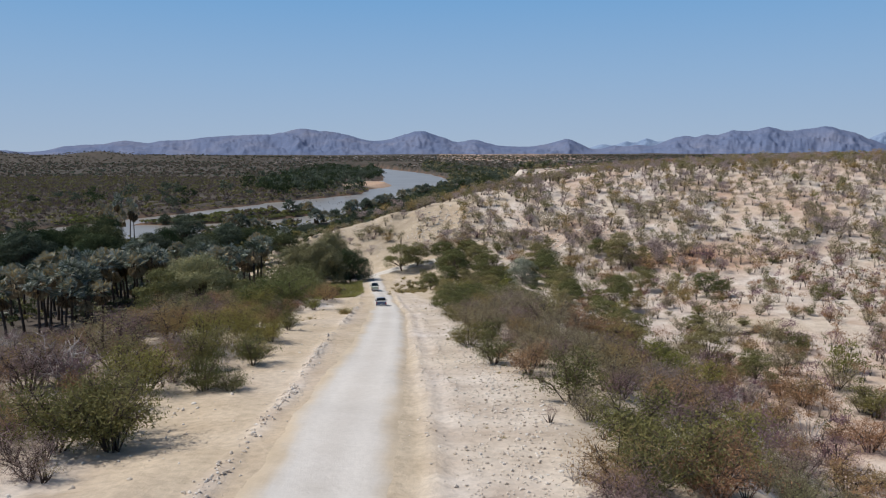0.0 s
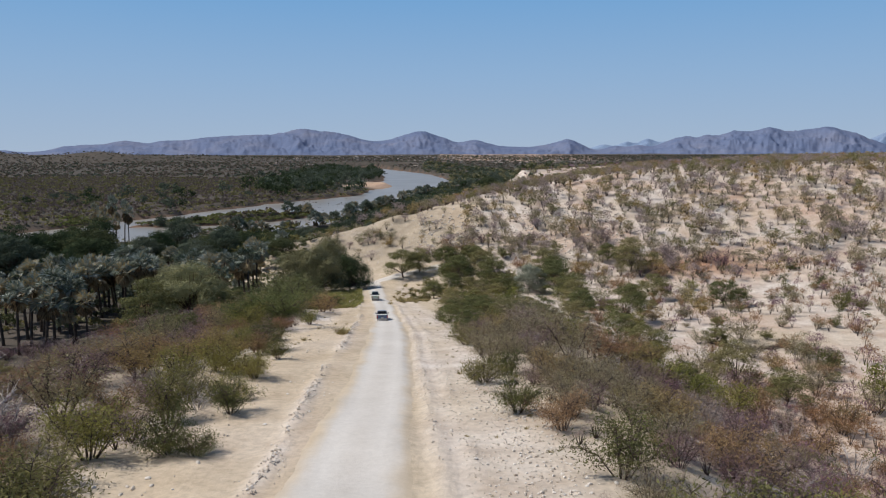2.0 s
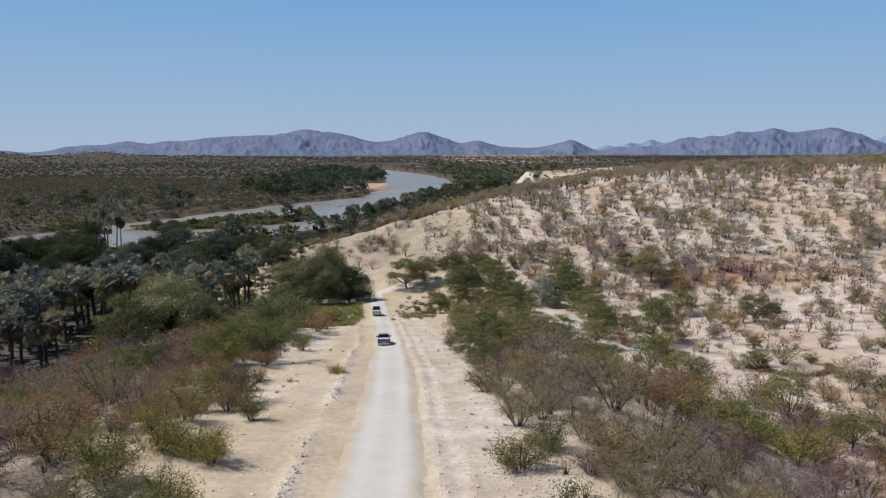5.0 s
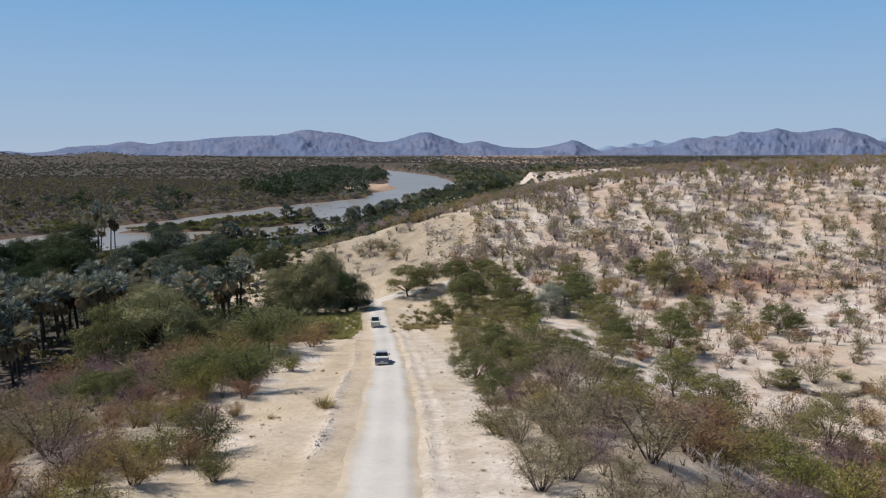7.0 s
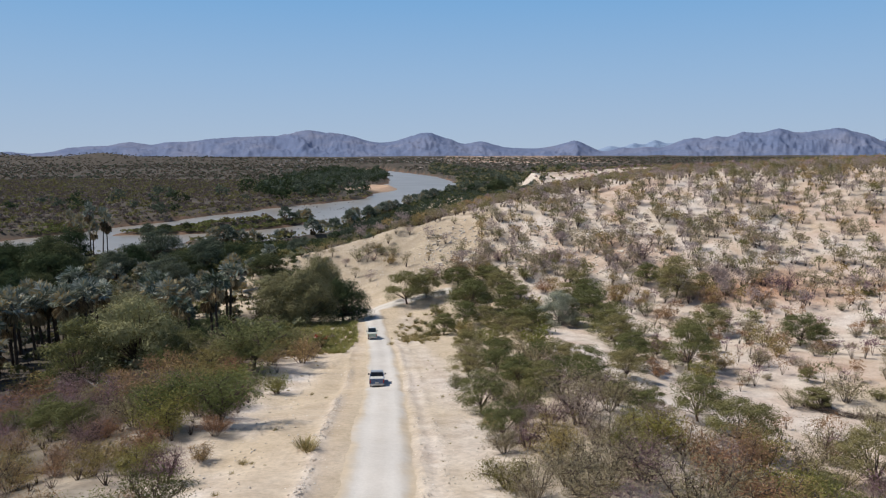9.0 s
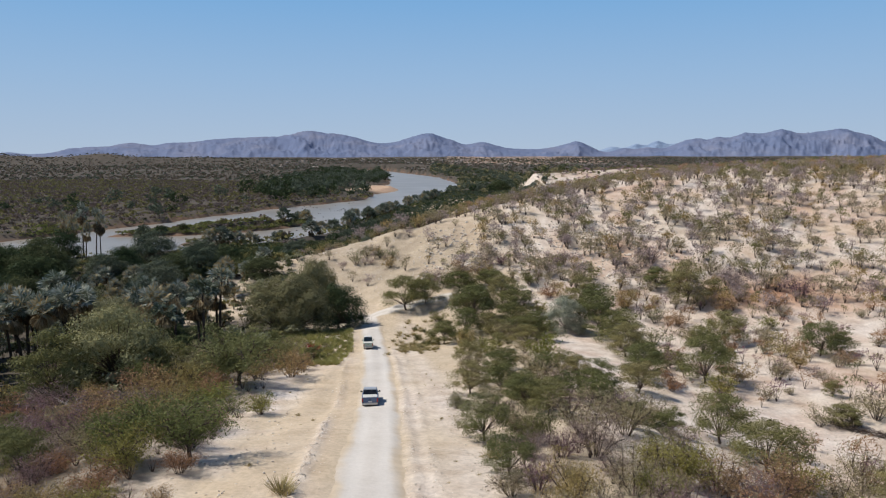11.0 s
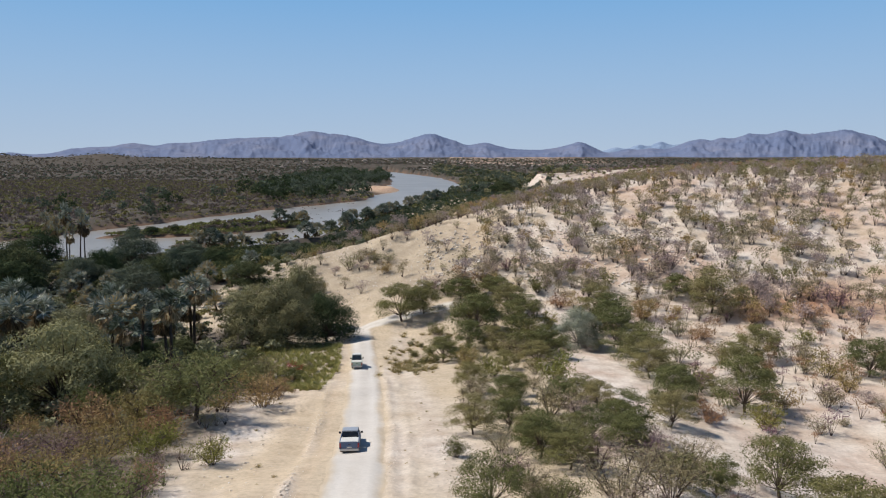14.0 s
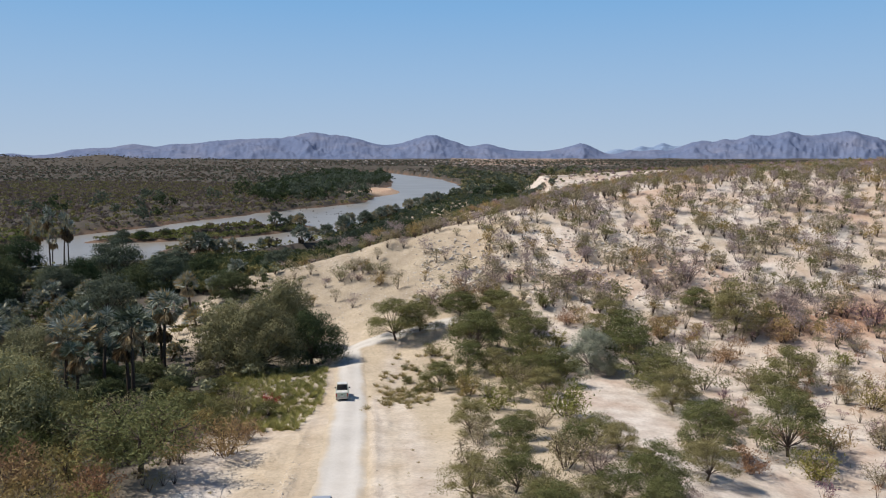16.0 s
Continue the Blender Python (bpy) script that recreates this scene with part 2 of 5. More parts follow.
# ---------------------------------------------------------------- ground, road, river, mountains
gx = steps((-3600, -900, 130, 60), (-900, -260, 50, 9), (-260, -40, 7, 1.8), (-40, -22, 1.4, 0.9), (-22, 9, 0.36, 0.36), (9, 50, 0.9, 1.3), (50, 260, 1.8, 6), (260, 900, 9, 50), (900, 3600, 60, 130))
gy = steps((-300, 10, 25, 1.5), (10, 210, 1.0, 1.3), (210, 420, 1.6, 3.5), (420, 1300, 5, 18), (1300, 4900, 20, 90))
X, Y = np.meshgrid(gx, gy)
Z = height(X, Y)
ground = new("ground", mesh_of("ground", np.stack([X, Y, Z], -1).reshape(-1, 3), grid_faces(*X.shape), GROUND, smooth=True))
tagged(ground, "dry pale sand and stony earth reaching to the horizon", "ground", kind="structure")
u = X - road_x(Y)
hillside = step((Y - 205 + 0.15 * (X - 70)) / 40) * step((X + 20) / 60)
valley = step((X - 12 - 3 * wave(X, Y, 12)) / 6)
spur = step((Y - 215) / 20) * step((330 - Y) / 30) * step((X + 74) / 10)
left = step((-24 - X + 4 * wave(X, Y, 15.0)) / 8) * (1 - spur)
put_attr(ground.data, "white", np.clip(np.maximum(0.75 * valley, hillside * 0.6) + 0.35 * wave(X, Y, 35.0, 3) + 1.3 * np.exp(-(((X - bed_x(Y)) / (2.2 + 0.9 * step((Y - 160) / 15))) ** 4)) * step((Y - 114) / 8) * step((232 - Y) / 10) + 1.1 * np.exp(-(((X - path_x(Y)) / 3.2) ** 4)) * step((Y - 116) / 6) * step((158 - Y) / 6) + 0.5 * np.exp(-((u - 7) / 2) ** 2) + 0.8 * np.exp(-((u + 12) / 2.2) ** 2) * step((170 - Y) / 20) * step(0.5 + wave(X, Y, 14.0, 2.5)) + 0.5 * np.exp(-((u - 10) / 2.5) ** 2) * step((160 - Y) / 20) + 0.6 * np.exp(-((u - berm_right(Y) - 0.5) / 1.2) ** 2) * step((200 - Y) / 20) + 0.7 * np.exp(-((u - berm_left(Y)) / 0.55) ** 2) * step((150 - Y) / 20) * step(0.6 + wave(0 * X, Y, 24.0, 1.0)) + 0.45 * step((-16 - X) / 6) * (1 - left) + 0.5 * spur * wave(X, Y, 20.0) - 0.75 * np.exp(-(((X + 27) / 36) ** 4) - ((Y - 258) / 32) ** 4) - 0.9 * np.exp(-(((X - 70) / 11) ** 2) - ((Y - 156) / 7) ** 2), 0, 1))
put_attr(ground.data, "red", np.clip(step((205 - Y) / 20) * (0.09 * np.exp(-((u - berm_left(Y) - 1.0) / 0.8) ** 2) + 0.05 * np.exp(-((u + 7.5) / 2.5) ** 2)) + 0.9 * np.exp(-((X - 73) / 16) ** 2 - ((Y - 226) / 9) ** 2) + 0.5 * np.exp(-((X - 66) / 9) ** 2 - ((Y - 172) / 7) ** 2)
                                     + 0.7 * np.exp(-(((X + 98) / 40) ** 4) - ((Y - 1020) / 90) ** 4) + 0.4 * np.exp(-(((X + 1100) / 420) ** 2) - ((Y - 2650) / 220) ** 2) + 0.5 * step((Y - 2300) / 300) + 0.35 * hillside * step(wave(X, Y, 80.0, 5) * 2) + 0.25 * step(wave(X, Y, 26.0, 1.5) * 2) * valley + 0.3 * valley * step((X - 34) / 10) * step((150 - Y) / 30), 0, 1))
plain = np.maximum(step((-70 - X + 10 * wave(X, Y, 40.0)) / 30), np.maximum(step((Y - 620) / 300) * step((200 - X + 0.2 * Y) / 100) * (1 - step((X - 55) / 20) * step((1000 - Y) / 60)), step((Y - 1250) / 300)))
village = step((Y - 2300) / 300) * step((wave(X, Y, 140.0, 4.0) + 0.25) * 3) * step((X + 900) / 300) * step((700 - X) / 300)
red_hill = sum(np.exp(-(((X - fx) / 230) ** 2) - ((Y - fy) / 200) ** 2) for fx, fy in ((-1200, 2600), (-900, 2750), (-560, 1250)))
bluff = np.exp(-(((X - 84) / 28) ** 4) - ((Y - 825) / 50) ** 4)
# dark leaf litter, with the shade under trees painted into the ground too
litter_shade = step((-26 - X + 5 * wave(X, Y, 18.0)) / 12) * step((Y - 118) / 30) * (1 - spur)
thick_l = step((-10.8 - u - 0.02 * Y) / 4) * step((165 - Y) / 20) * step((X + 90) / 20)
# right thicket: shade between the shrubs, darkened into the pale ground's colour
thick_shade_r = step((u - 9) / 5) * step((38 - u) / 10) * step((125 - Y) / 20)
put_attr(ground.data, "plain", np.clip(plain + (0.55 * thick_l + 0.3 * thick_shade_r) * (0.75 + 0.5 * wave(X, Y, 9.0, 0.7)) + 0.35 * left + 0.7 * litter_shade + 0.34 * np.exp(-(((X + 30) / 34) ** 4) - ((Y - 262) / 26) ** 4) * (1 + 0.5 * wave(X, Y, 16.0, 1.1)) - 2.4 * np.exp(-(((X + 98) / 40) ** 4) - ((Y - 1020) / 90) ** 4) - 0.75 * village - 0.2 * red_hill - 0.6 * bluff - 1.4 * np.exp(-(((X + 132) / 12) ** 4) - ((Y - 236) / 8) ** 4), 0, 1))
db = bank(X, Y)
put_attr(ground.data, "bank", (1 - 1.0 * np.exp(-(((X + 98) / 40) ** 4) - ((Y - 1020) / 90) ** 4)) * step((6 + 6 * wave(X, Y, 45.0, 0.3) - db) / 6) * step((-30 - X + 0.1 * (Y - 300)) / 30))

ry = np.concatenate([np.arange(-20, 214, 0.5), np.arange(214, 228.6, 0.15)])
cross = np.linspace(-1, 1, 15)
RY, RC = np.meshgrid(ry, cross, indexing="ij")
slope_x = np.gradient(road_x(ry), ry)[:, None]
wide = 2.6 + 0.4 * step((75 - RY) / 40) + 0.25 * wave(RC * 9, RY, 14.0) + 0.12 * wave(RC * 20, RY, 3.0)
RX = road_x(RY) + RC * wide / np.sqrt(1 + slope_x**2) * (1 + 0 * RY)
RYY = RY - RC * wide * slope_x / np.sqrt(1 + slope_x**2)
RZ = height(RX, RYY) + 0.09 - 0.13 * np.abs(RC) ** 5 - 0.02 * (np.exp(-((np.abs(RC) - 0.40) / 0.16) ** 2))
road = new("road", mesh_of("road", np.stack([RX, RYY, RZ], -1).reshape(-1, 3), grid_faces(*RX.shape)[:, ::-1], ROAD, smooth=True))
put_attr(road.data, "rut", np.exp(-((np.abs(RC) - 0.40) / 0.22) ** 2) * (0.55 + 0.3 * wave(RX * 3, RYY, 26.0)))
put_attr(road.data, "edge", step((np.abs(RC) - 0.56 + 0.14 * wave(RX * 2, RYY, 18.0) + 0.06 * wave(RX, RYY, 3.0)) / 0.36))
tagged(road, "pale graded gravel track with two wheel lines", "road", kind="structure")

wy = np.arange(-380, 2600, 20.0)
wx = np.linspace(-110, 110, 12)
ryy, rxx, _ = (np.array(c, float) for c in zip(*RIVER))
WY, WX = np.meshgrid(wy, wx, indexing="ij")
WX = WX + np.interp(WY, ryy, rxx)
river = new("river", mesh_of("river", np.stack([WX, WY, 0 * WX + WATER], -1).reshape(-1, 3), grid_faces(*WX.shape)[:, ::-1], WATER_MAT, smooth=True))
tagged(river, "wide slow muddy grey river reflecting the sky", "river", kind="structure")

# peaks: bearing (x over y), rise above eye level, half width, all as tangents
FAR = 4300
PEAKS = [(-0.580, 0.0055, 0.025), (-0.500, 0.0080, 0.017), (-0.470, 0.0118, 0.043), (-0.420, 0.0164, 0.036), (-0.400, 0.0062, 0.090), (-0.366, 0.0136, 0.028),
         (-0.300, 0.0179, 0.090), (-0.253, 0.0230, 0.090), (-0.190, 0.0298, 0.040), (-0.150, 0.0262, 0.044), (-0.120, 0.0153, 0.047), (-0.032, 0.0283, 0.038),
         (0.000, 0.0123, 0.012), (-0.060, 0.0164, 0.049), (0.038, 0.0178, 0.028), (0.085, 0.0092, 0.050), (0.130, 0.0107, 0.029), (0.158, 0.0186, 0.023),
         (0.185, 0.0000, 0.012), (0.220, 0.0100, 0.020), (0.250, 0.0110, 0.022), (0.310, 0.0223, 0.033), (0.340, 0.0212, 0.020), (0.375, 0.0282, 0.032),
         (0.420, 0.0330, 0.037), (0.467, 0.0275, 0.036), (0.500, 0.0334, 0.039), (0.530, 0.0209, 0.030), (0.560, 0.0120, 0.018), (0.600, 0.0090, 0.040)]
FAR_PEAKS = [(0.205, 0.0120, 0.020), (0.235, 0.0150, 0.016), (0.262, 0.0192, 0.018), (0.290, 0.0165, 0.020), (0.575, 0.0265, 0.030), (0.625, 0.0300, 0.050), (0.10, 0.0090, 0.030)]


def range_profile(b, peaks):
    """Height of the skyline over the eye, for bearings b."""
    tops = np.stack([h * np.exp(-0.6 * np.abs((b - c) / w) ** 1.6) for c, h, w in peaks])
    return (tops**3).sum(0) ** (1 / 3)


def mountains(name, label, far, deep, peaks, rock, seed):
    """A range that runs across the view, with spurs and gullies down its slopes."""
    mb, mv = np.linspace(-0.85, 0.85, 1300), np.linspace(-1, 1, 45)
    b, v = np.meshgrid(mb, mv)
    top = range_profile(b, peaks) * far + 30
    spurs = np.array([[noise.ridged_multi_fractal((p * 24 + q * 0.9, q * 2.4, seed), 0.85, 2.1, 5, 1.0, 2.0) for p in mb] for q in mv])
    fine = np.array([[noise.ridged_multi_fractal((p * 110 + q, q * 6.0, seed + 4), 0.8, 2.2, 4, 1.0, 2.0) for p in mb] for q in mv])
    shape = np.clip(1 - np.abs(v) ** 1.1, 0, 1)
    z = -2 + (top + 2) * (shape + (0.22 * (spurs - 1.2) + 0.07 * (fine - 1.2)) * shape * (1 - shape) * 2.4 + (0.035 * (spurs - 1.2) + 0.012 * (fine - 1.2)) * shape)
    y = far + v * deep
    ob = new(name, mesh_of(name, np.stack([b * y, y, z], -1).reshape(-1, 3), grid_faces(*b.shape), rock, smooth=True))
    return tagged(ob, label, "mountains", kind="structure")


mountains("mountain_range", "far rocky mountain range on the horizon, blue-grey with painted haze", FAR, 560, PEAKS, ROCKY, 3.3)
mountains("mountain_range_behind", "mountains behind the nearer range, paler blue with painted haze", 4720, 150, FAR_PEAKS, FAR_ROCK, 9.1)

# ---------------------------------------------------------------- plant materials
def leaf_material(name, stops, wide=0.35, gloss=0.5, shine=0.08, speck=0.6):
    """Leaves whose colour runs over stops, from leaf to leaf and from plant to plant."""
    n = Nodes(name)
    info, geo = n.node("ShaderNodeObjectInfo"), n.node("ShaderNodeNewGeometry")
    m = n.node("ShaderNodeMapRange")
    m.inputs["To Min"].default_value, m.inputs["To Max"].default_value = -wide / 2, wide / 2
    n.link(geo.outputs["Random Per Island"], m.inputs["Value"])
    add = n.node("ShaderNodeMath")
    n.link(m.outputs["Result"], add.inputs[0])
    n.link(info.outputs["Random"], add.inputs[1])
    c = n.ramp(add.outputs[0], stops)
    c = n.mix(speck, c, n.ramp(geo.outputs["Random Per Island"], [(0.0, 0.7), (1.0, 1.25)]), "MULTIPLY")
    mat = n.done(c, gloss + 0.2, shine)
    thin = n.node("ShaderNodeBsdfTranslucent")
    n.link(c, thin.inputs["Color"])
    both = n.node("ShaderNodeMixShader", Fac=0.2)
    n.link(n.out.outputs["BSDF"], both.inputs[1])
    n.link(thin.outputs["BSDF"], both.inputs[2])
    n.link(both.outputs["Shader"], n.t.nodes["Material Output"].inputs["Surface"])
    return mat


def bark_material(name, a, b):
    n = Nodes(name)
    c = n.ramp(n.noise(3.0, 5, 0.6), [(0.3, a), (0.7, b)])
    n.bump(n.noise(9.0, 4), 0.6, 0.04)
    return n.done(c, 0.9, 0.1)


BROWN_LEAF = leaf_material("russet_leaves", [(0.0, (0.34, 0.185, 0.11)), (0.35, (0.36, 0.235, 0.135)), (0.7, (0.37, 0.28, 0.115)), (1.0, (0.30, 0.25, 0.10))], 0.14, speck=0.45)
PURPLE_LEAF = leaf_material("purple_twig_leaves", [(0.0, (0.24, 0.135, 0.175)), (0.45, (0.30, 0.20, 0.205)), (1.0, (0.38, 0.30, 0.26))], 0.14, speck=0.45)
TWIG_LEAF = leaf_material("grey_lilac_twigs", [(0.0, (0.30, 0.20, 0.23)), (0.45, (0.365, 0.285, 0.28)), (1.0, (0.45, 0.39, 0.35))], 0.14, speck=0.45)
GREEN_LEAF = leaf_material("olive_leaves", [(0.0, (0.125, 0.13, 0.052)), (0.35, (0.16, 0.16, 0.064)), (0.7, (0.20, 0.19, 0.075)), (1.0, (0.235, 0.21, 0.085))], 0.14, speck=0.45)
WOOD_LEAF = leaf_material("woodland_leaves", [(0.0, (0.135, 0.145, 0.06)), (0.4, (0.18, 0.18, 0.075)), (0.8, (0.235, 0.215, 0.095)), (1.0, (0.275, 0.24, 0.115))], 0.14, speck=0.45)
BRIGHT_LEAF = leaf_material("yellow_green_leaves", [(0.0, (0.19, 0.20, 0.055)), (0.5, (0.25, 0.24, 0.075)), (1.0, (0.31, 0.27, 0.085))], 0.14, speck=0.45)
ACACIA_LEAF = leaf_material("deep_green_leaves", [(0.0, (0.13, 0.15, 0.052)), (0.5, (0.16, 0.18, 0.066)), (1.0, (0.19, 0.20, 0.085))], speck=0.45)
OLIVE_LEAF = leaf_material("broad_olive_leaves", [(0.0, (0.205, 0.195, 0.105)), (0.5, (0.245, 0.23, 0.12)), (1.0, (0.285, 0.26, 0.14))], 0.25, speck=0.3)
DARK_LEAF = leaf_material("riverine_leaves", [(0.0, (0.042, 0.066, 0.034)), (0.5, (0.064, 0.086, 0.043)), (1.0, (0.10, 0.112, 0.056))], 0.25, shine=0.02, speck=0.3)
# blue-green riverside leaves, lightened with distance haze put into the colour
RIVER_LEAF = leaf_material("hazy_blue_green_crowns", [(0.0, (0.085, 0.11, 0.075)), (1.0, (0.13, 0.15, 0.105))], 0.3, speck=0.3)
GREY_LEAF = leaf_material("silver_green_leaves", [(0.0, (0.30, 0.285, 0.135)), (0.5, (0.31, 0.30, 0.15)), (1.0, (0.30, 0.30, 0.19))], 0.25, speck=0.3)
# bush leaves of the plain, paled and greyed to stand for haze
PLAIN_LEAF = leaf_material("hazy_plain_bush_leaves", [(0.0, (0.13, 0.122, 0.07)), (0.5, (0.175, 0.145, 0.112)), (1.0, (0.195, 0.15, 0.142))], 1.0)
RED_LEAF = leaf_material("crimson_leaves", [(0.0, (0.34, 0.05, 0.05)), (1.0, (0.40, 0.10, 0.07))])
PALM_LEAF = leaf_material("blue_green_fronds", [(0.0, (0.09, 0.115, 0.07)), (0.3, (0.17, 0.20, 0.15)), (0.65, (0.27, 0.295, 0.245)), (0.88, (0.40, 0.42, 0.37)), (1.0, (0.36, 0.28, 0.14))], 1.0, 0.2, 0.3)
DEAD_LEAF = leaf_material("dead_fronds", [(0.0, (0.13, 0.09, 0.055)), (0.5, (0.33, 0.24, 0.13)), (1.0, (0.50, 0.41, 0.27))], 0.7)
REED_LEAF = leaf_material("reed_leaves", [(0.0, (0.21, 0.235, 0.075)), (0.5, (0.29, 0.30, 0.105)), (1.0, (0.38, 0.35, 0.145))], 1.0)
GRASS_LEAF = leaf_material("straw_grass", [(0.0, (0.30, 0.25, 0.12)), (0.5, (0.38, 0.31, 0.16)), (1.0, (0.28, 0.27, 0.10))], 1.0)
BARK, GREY_BARK, PALM_BARK = (bark_material("brown_bark", (0.07, 0.05, 0.04), (0.13, 0.10, 0.085)), bark_material("pale_grey_bark", (0.16, 0.135, 0.12), (0.27, 0.23, 0.21)),
                              bark_material("palm_bark", (0.045, 0.036, 0.03), (0.11, 0.085, 0.07)))
rng = np.random.default_rng(7)


# ---------------------------------------------------------------- plant shapes
def unit(v):
    return v / np.maximum(np.linalg.norm(v, axis=-1, keepdims=True), 1e-9)


def twigs(p0, p1, r0, r1):
    """Three-sided tapered sticks from p0 to p1."""
    p0, p1 = np.atleast_2d(p0), np.atleast_2d(p1)
    k = len(p0)
    ax = unit(p1 - p0)
    side = unit(np.cross(ax, np.where(np.abs(ax[:, 2:3]) > 0.9, [[1.0, 0, 0]], [[0, 0, 1.0]])))
    up = np.cross(ax, side)
    ring = [(math.cos(a), math.sin(a)) for a in (0, 2.094, 4.189)]
    r0, r1 = np.broadcast_to(r0, (k,)), np.broadcast_to(r1, (k,))
    v = np.stack([p0 + r0[:, None] * (c * side + s * up) for c, s in ring] + [p1 + r1[:, None] * (c * side + s * up) for c, s in ring], 1)
    f = np.array([[0, 1, 4, 3], [1, 2, 5, 4], [2, 0, 3, 5]])
    f = (f[None] + 6 * np.arange(k)[:, None, None]).reshape(-1, 4)
    return v.reshape(-1, 3), np.concatenate([f[:, :3], f[:, [0, 2, 3]]])


def spikes(p0, p1, r0):
    """Fine three-sided twigs that run out to a point, as triangles."""
    k = len(p0)
    ax = unit(p1 - p0)
    side = unit(np.cross(ax, np.where(np.abs(ax[:, 2:3]) > 0.9, [[1.0, 0, 0]], [[0, 0, 1.0]])))
    up = np.cross(ax, side)
    v = np.stack([p0 + r0 * side, p0 + r0 * (-0.5 * side + 0.87 * up), p0 + r0 * (-0.5 * side - 0.87 * up), p1], 1)
    f = np.array([[0, 1, 3], [1, 2, 3], [2, 0, 3]])
    return v.reshape(-1, 3), (f[None] + 4 * np.arange(k)[:, None, None]).reshape(-1, 3)


def leaves(at, size, r, flat=0.0, long=1.0, slim=1.0):
    """Pointed leaves and leafy twig ends of random turn about the places at."""
    k = len(at)
    a = unit(r.normal(size=(k, 3)) * (1, 1, 1 - flat))
    b = unit(np.cross(a, r.normal(size=(k, 3)) * (1 - flat, 1 - flat, 1) + (0, 0, flat)))
    s = size * r.uniform(0.6, 1.35, (k, 1))
    v = np.stack([at + a * s * 1.25 * long, at - a * s * 0.75 + b * s * 0.8 * slim, at - a * s * 0.75 - b * s * 0.8 * slim], 1)
    return v.reshape(-1, 3), np.arange(3 * k).reshape(-1, 3)


def join(*parts):
    vs, fs, o = [], [], 0
    for v, f in parts:
        vs.append(v)
        fs.append(f + o)
        o += len(v)
    return np.concatenate(vs), np.concatenate(fs)


def woody(r, tall, wide, stems, forks, count, size, trunk=0.0, lift=0.3, thick=0.06, tight=0.16, flat=0.0, dome=0.75, hang=0.45, long=1.5, slim=0.55):
    """Stems and leaves of a bush or tree: stems rise from the base (or a trunk) and fork out into twigs that carry the leaves."""
    sticks, tips = [], []
    root = np.array([[0, 0, trunk * tall]])
    if trunk:
        bend = r.normal(size=3) * 0.05 * tall * (1, 1, 0)
        mid = np.array([[0, 0, trunk * tall * 0.5]]) + bend * 0.6
        root = root + bend
        sticks += [twigs(np.array([[0, 0, -0.4]]), mid, thick * 1.35, thick * 1.05), twigs(mid, root, thick * 1.05, thick * 0.9)]
    ang = np.arange(stems) * 2.4 + r.uniform(0, 6.3)
    out = wide / 2 * r.uniform(0.25, 0.95, stems) ** 0.7
    crown = np.stack([np.cos(ang) * out, np.sin(ang) * out, tall * (dome - hang * (out / (wide / 2)) ** 2 * (1 - flat)) * r.uniform(0.8, 1.0, stems)], 1)
    start = np.repeat(root, stems, 0) + (0 if trunk else 1) * np.stack([np.cos(ang) * 0.12, np.sin(ang) * 0.12, 0 * ang - 0.2], 1)
    knee = start + (crown - start) * r.uniform(0.35, 0.55, (stems, 1)) + np.stack([0 * ang, 0 * ang, 0.10 * tall * np.ones(stems)], 1) + r.normal(size=(stems, 3)) * 0.04 * wide
    t = thick * (0.6 if trunk else 0.75)
    sticks += [twigs(start, knee, t, t * 0.65), twigs(knee, crown, t * 0.65, t * 0.3)]
    for i in range(stems):
        f = r.uniform(0.2, 1.0, forks)[:, None]
        a = np.where(f < 0.5, start[i] + (knee[i] - start[i]) * (0.4 + f), knee[i] + (crown[i] - knee[i]) * (f - 0.5) * 2)
        go = unit(r.normal(size=(forks, 3)) + (0, 0, 0.35) + 0.5 * unit(crown[i] - knee[i]))
        b = a + go * r.uniform(0.12, 0.28, (forks, 1)) * wide * (1, 1, 0.75)
        b[:, 2] = np.maximum(b[:, 2], tall * lift * r.uniform(0.7, 1.1, forks))
        sticks.append(spikes(a, b, t * 0.38))
        tips += [b, a + (b - a) * 0.6]
    tips = np.concatenate(tips + [crown])
    deep = count // 4
    inner = start[r.integers(0, stems, deep)] + (tips[r.integers(0, len(tips), deep)] - start[0]) * r.uniform(0.55, 1.05, (deep, 1))
    pick = np.concatenate([tips[r.integers(0, len(tips), count - deep)], inner]) + r.normal(size=(count, 3)) * tight * wide * 0.5 * (1, 1, 0.55)
    pick[:, 2] = np.maximum(pick[:, 2], 0.15)
    return join(*sticks), leaves(pick, size, r, flat * 0.6, long, slim)


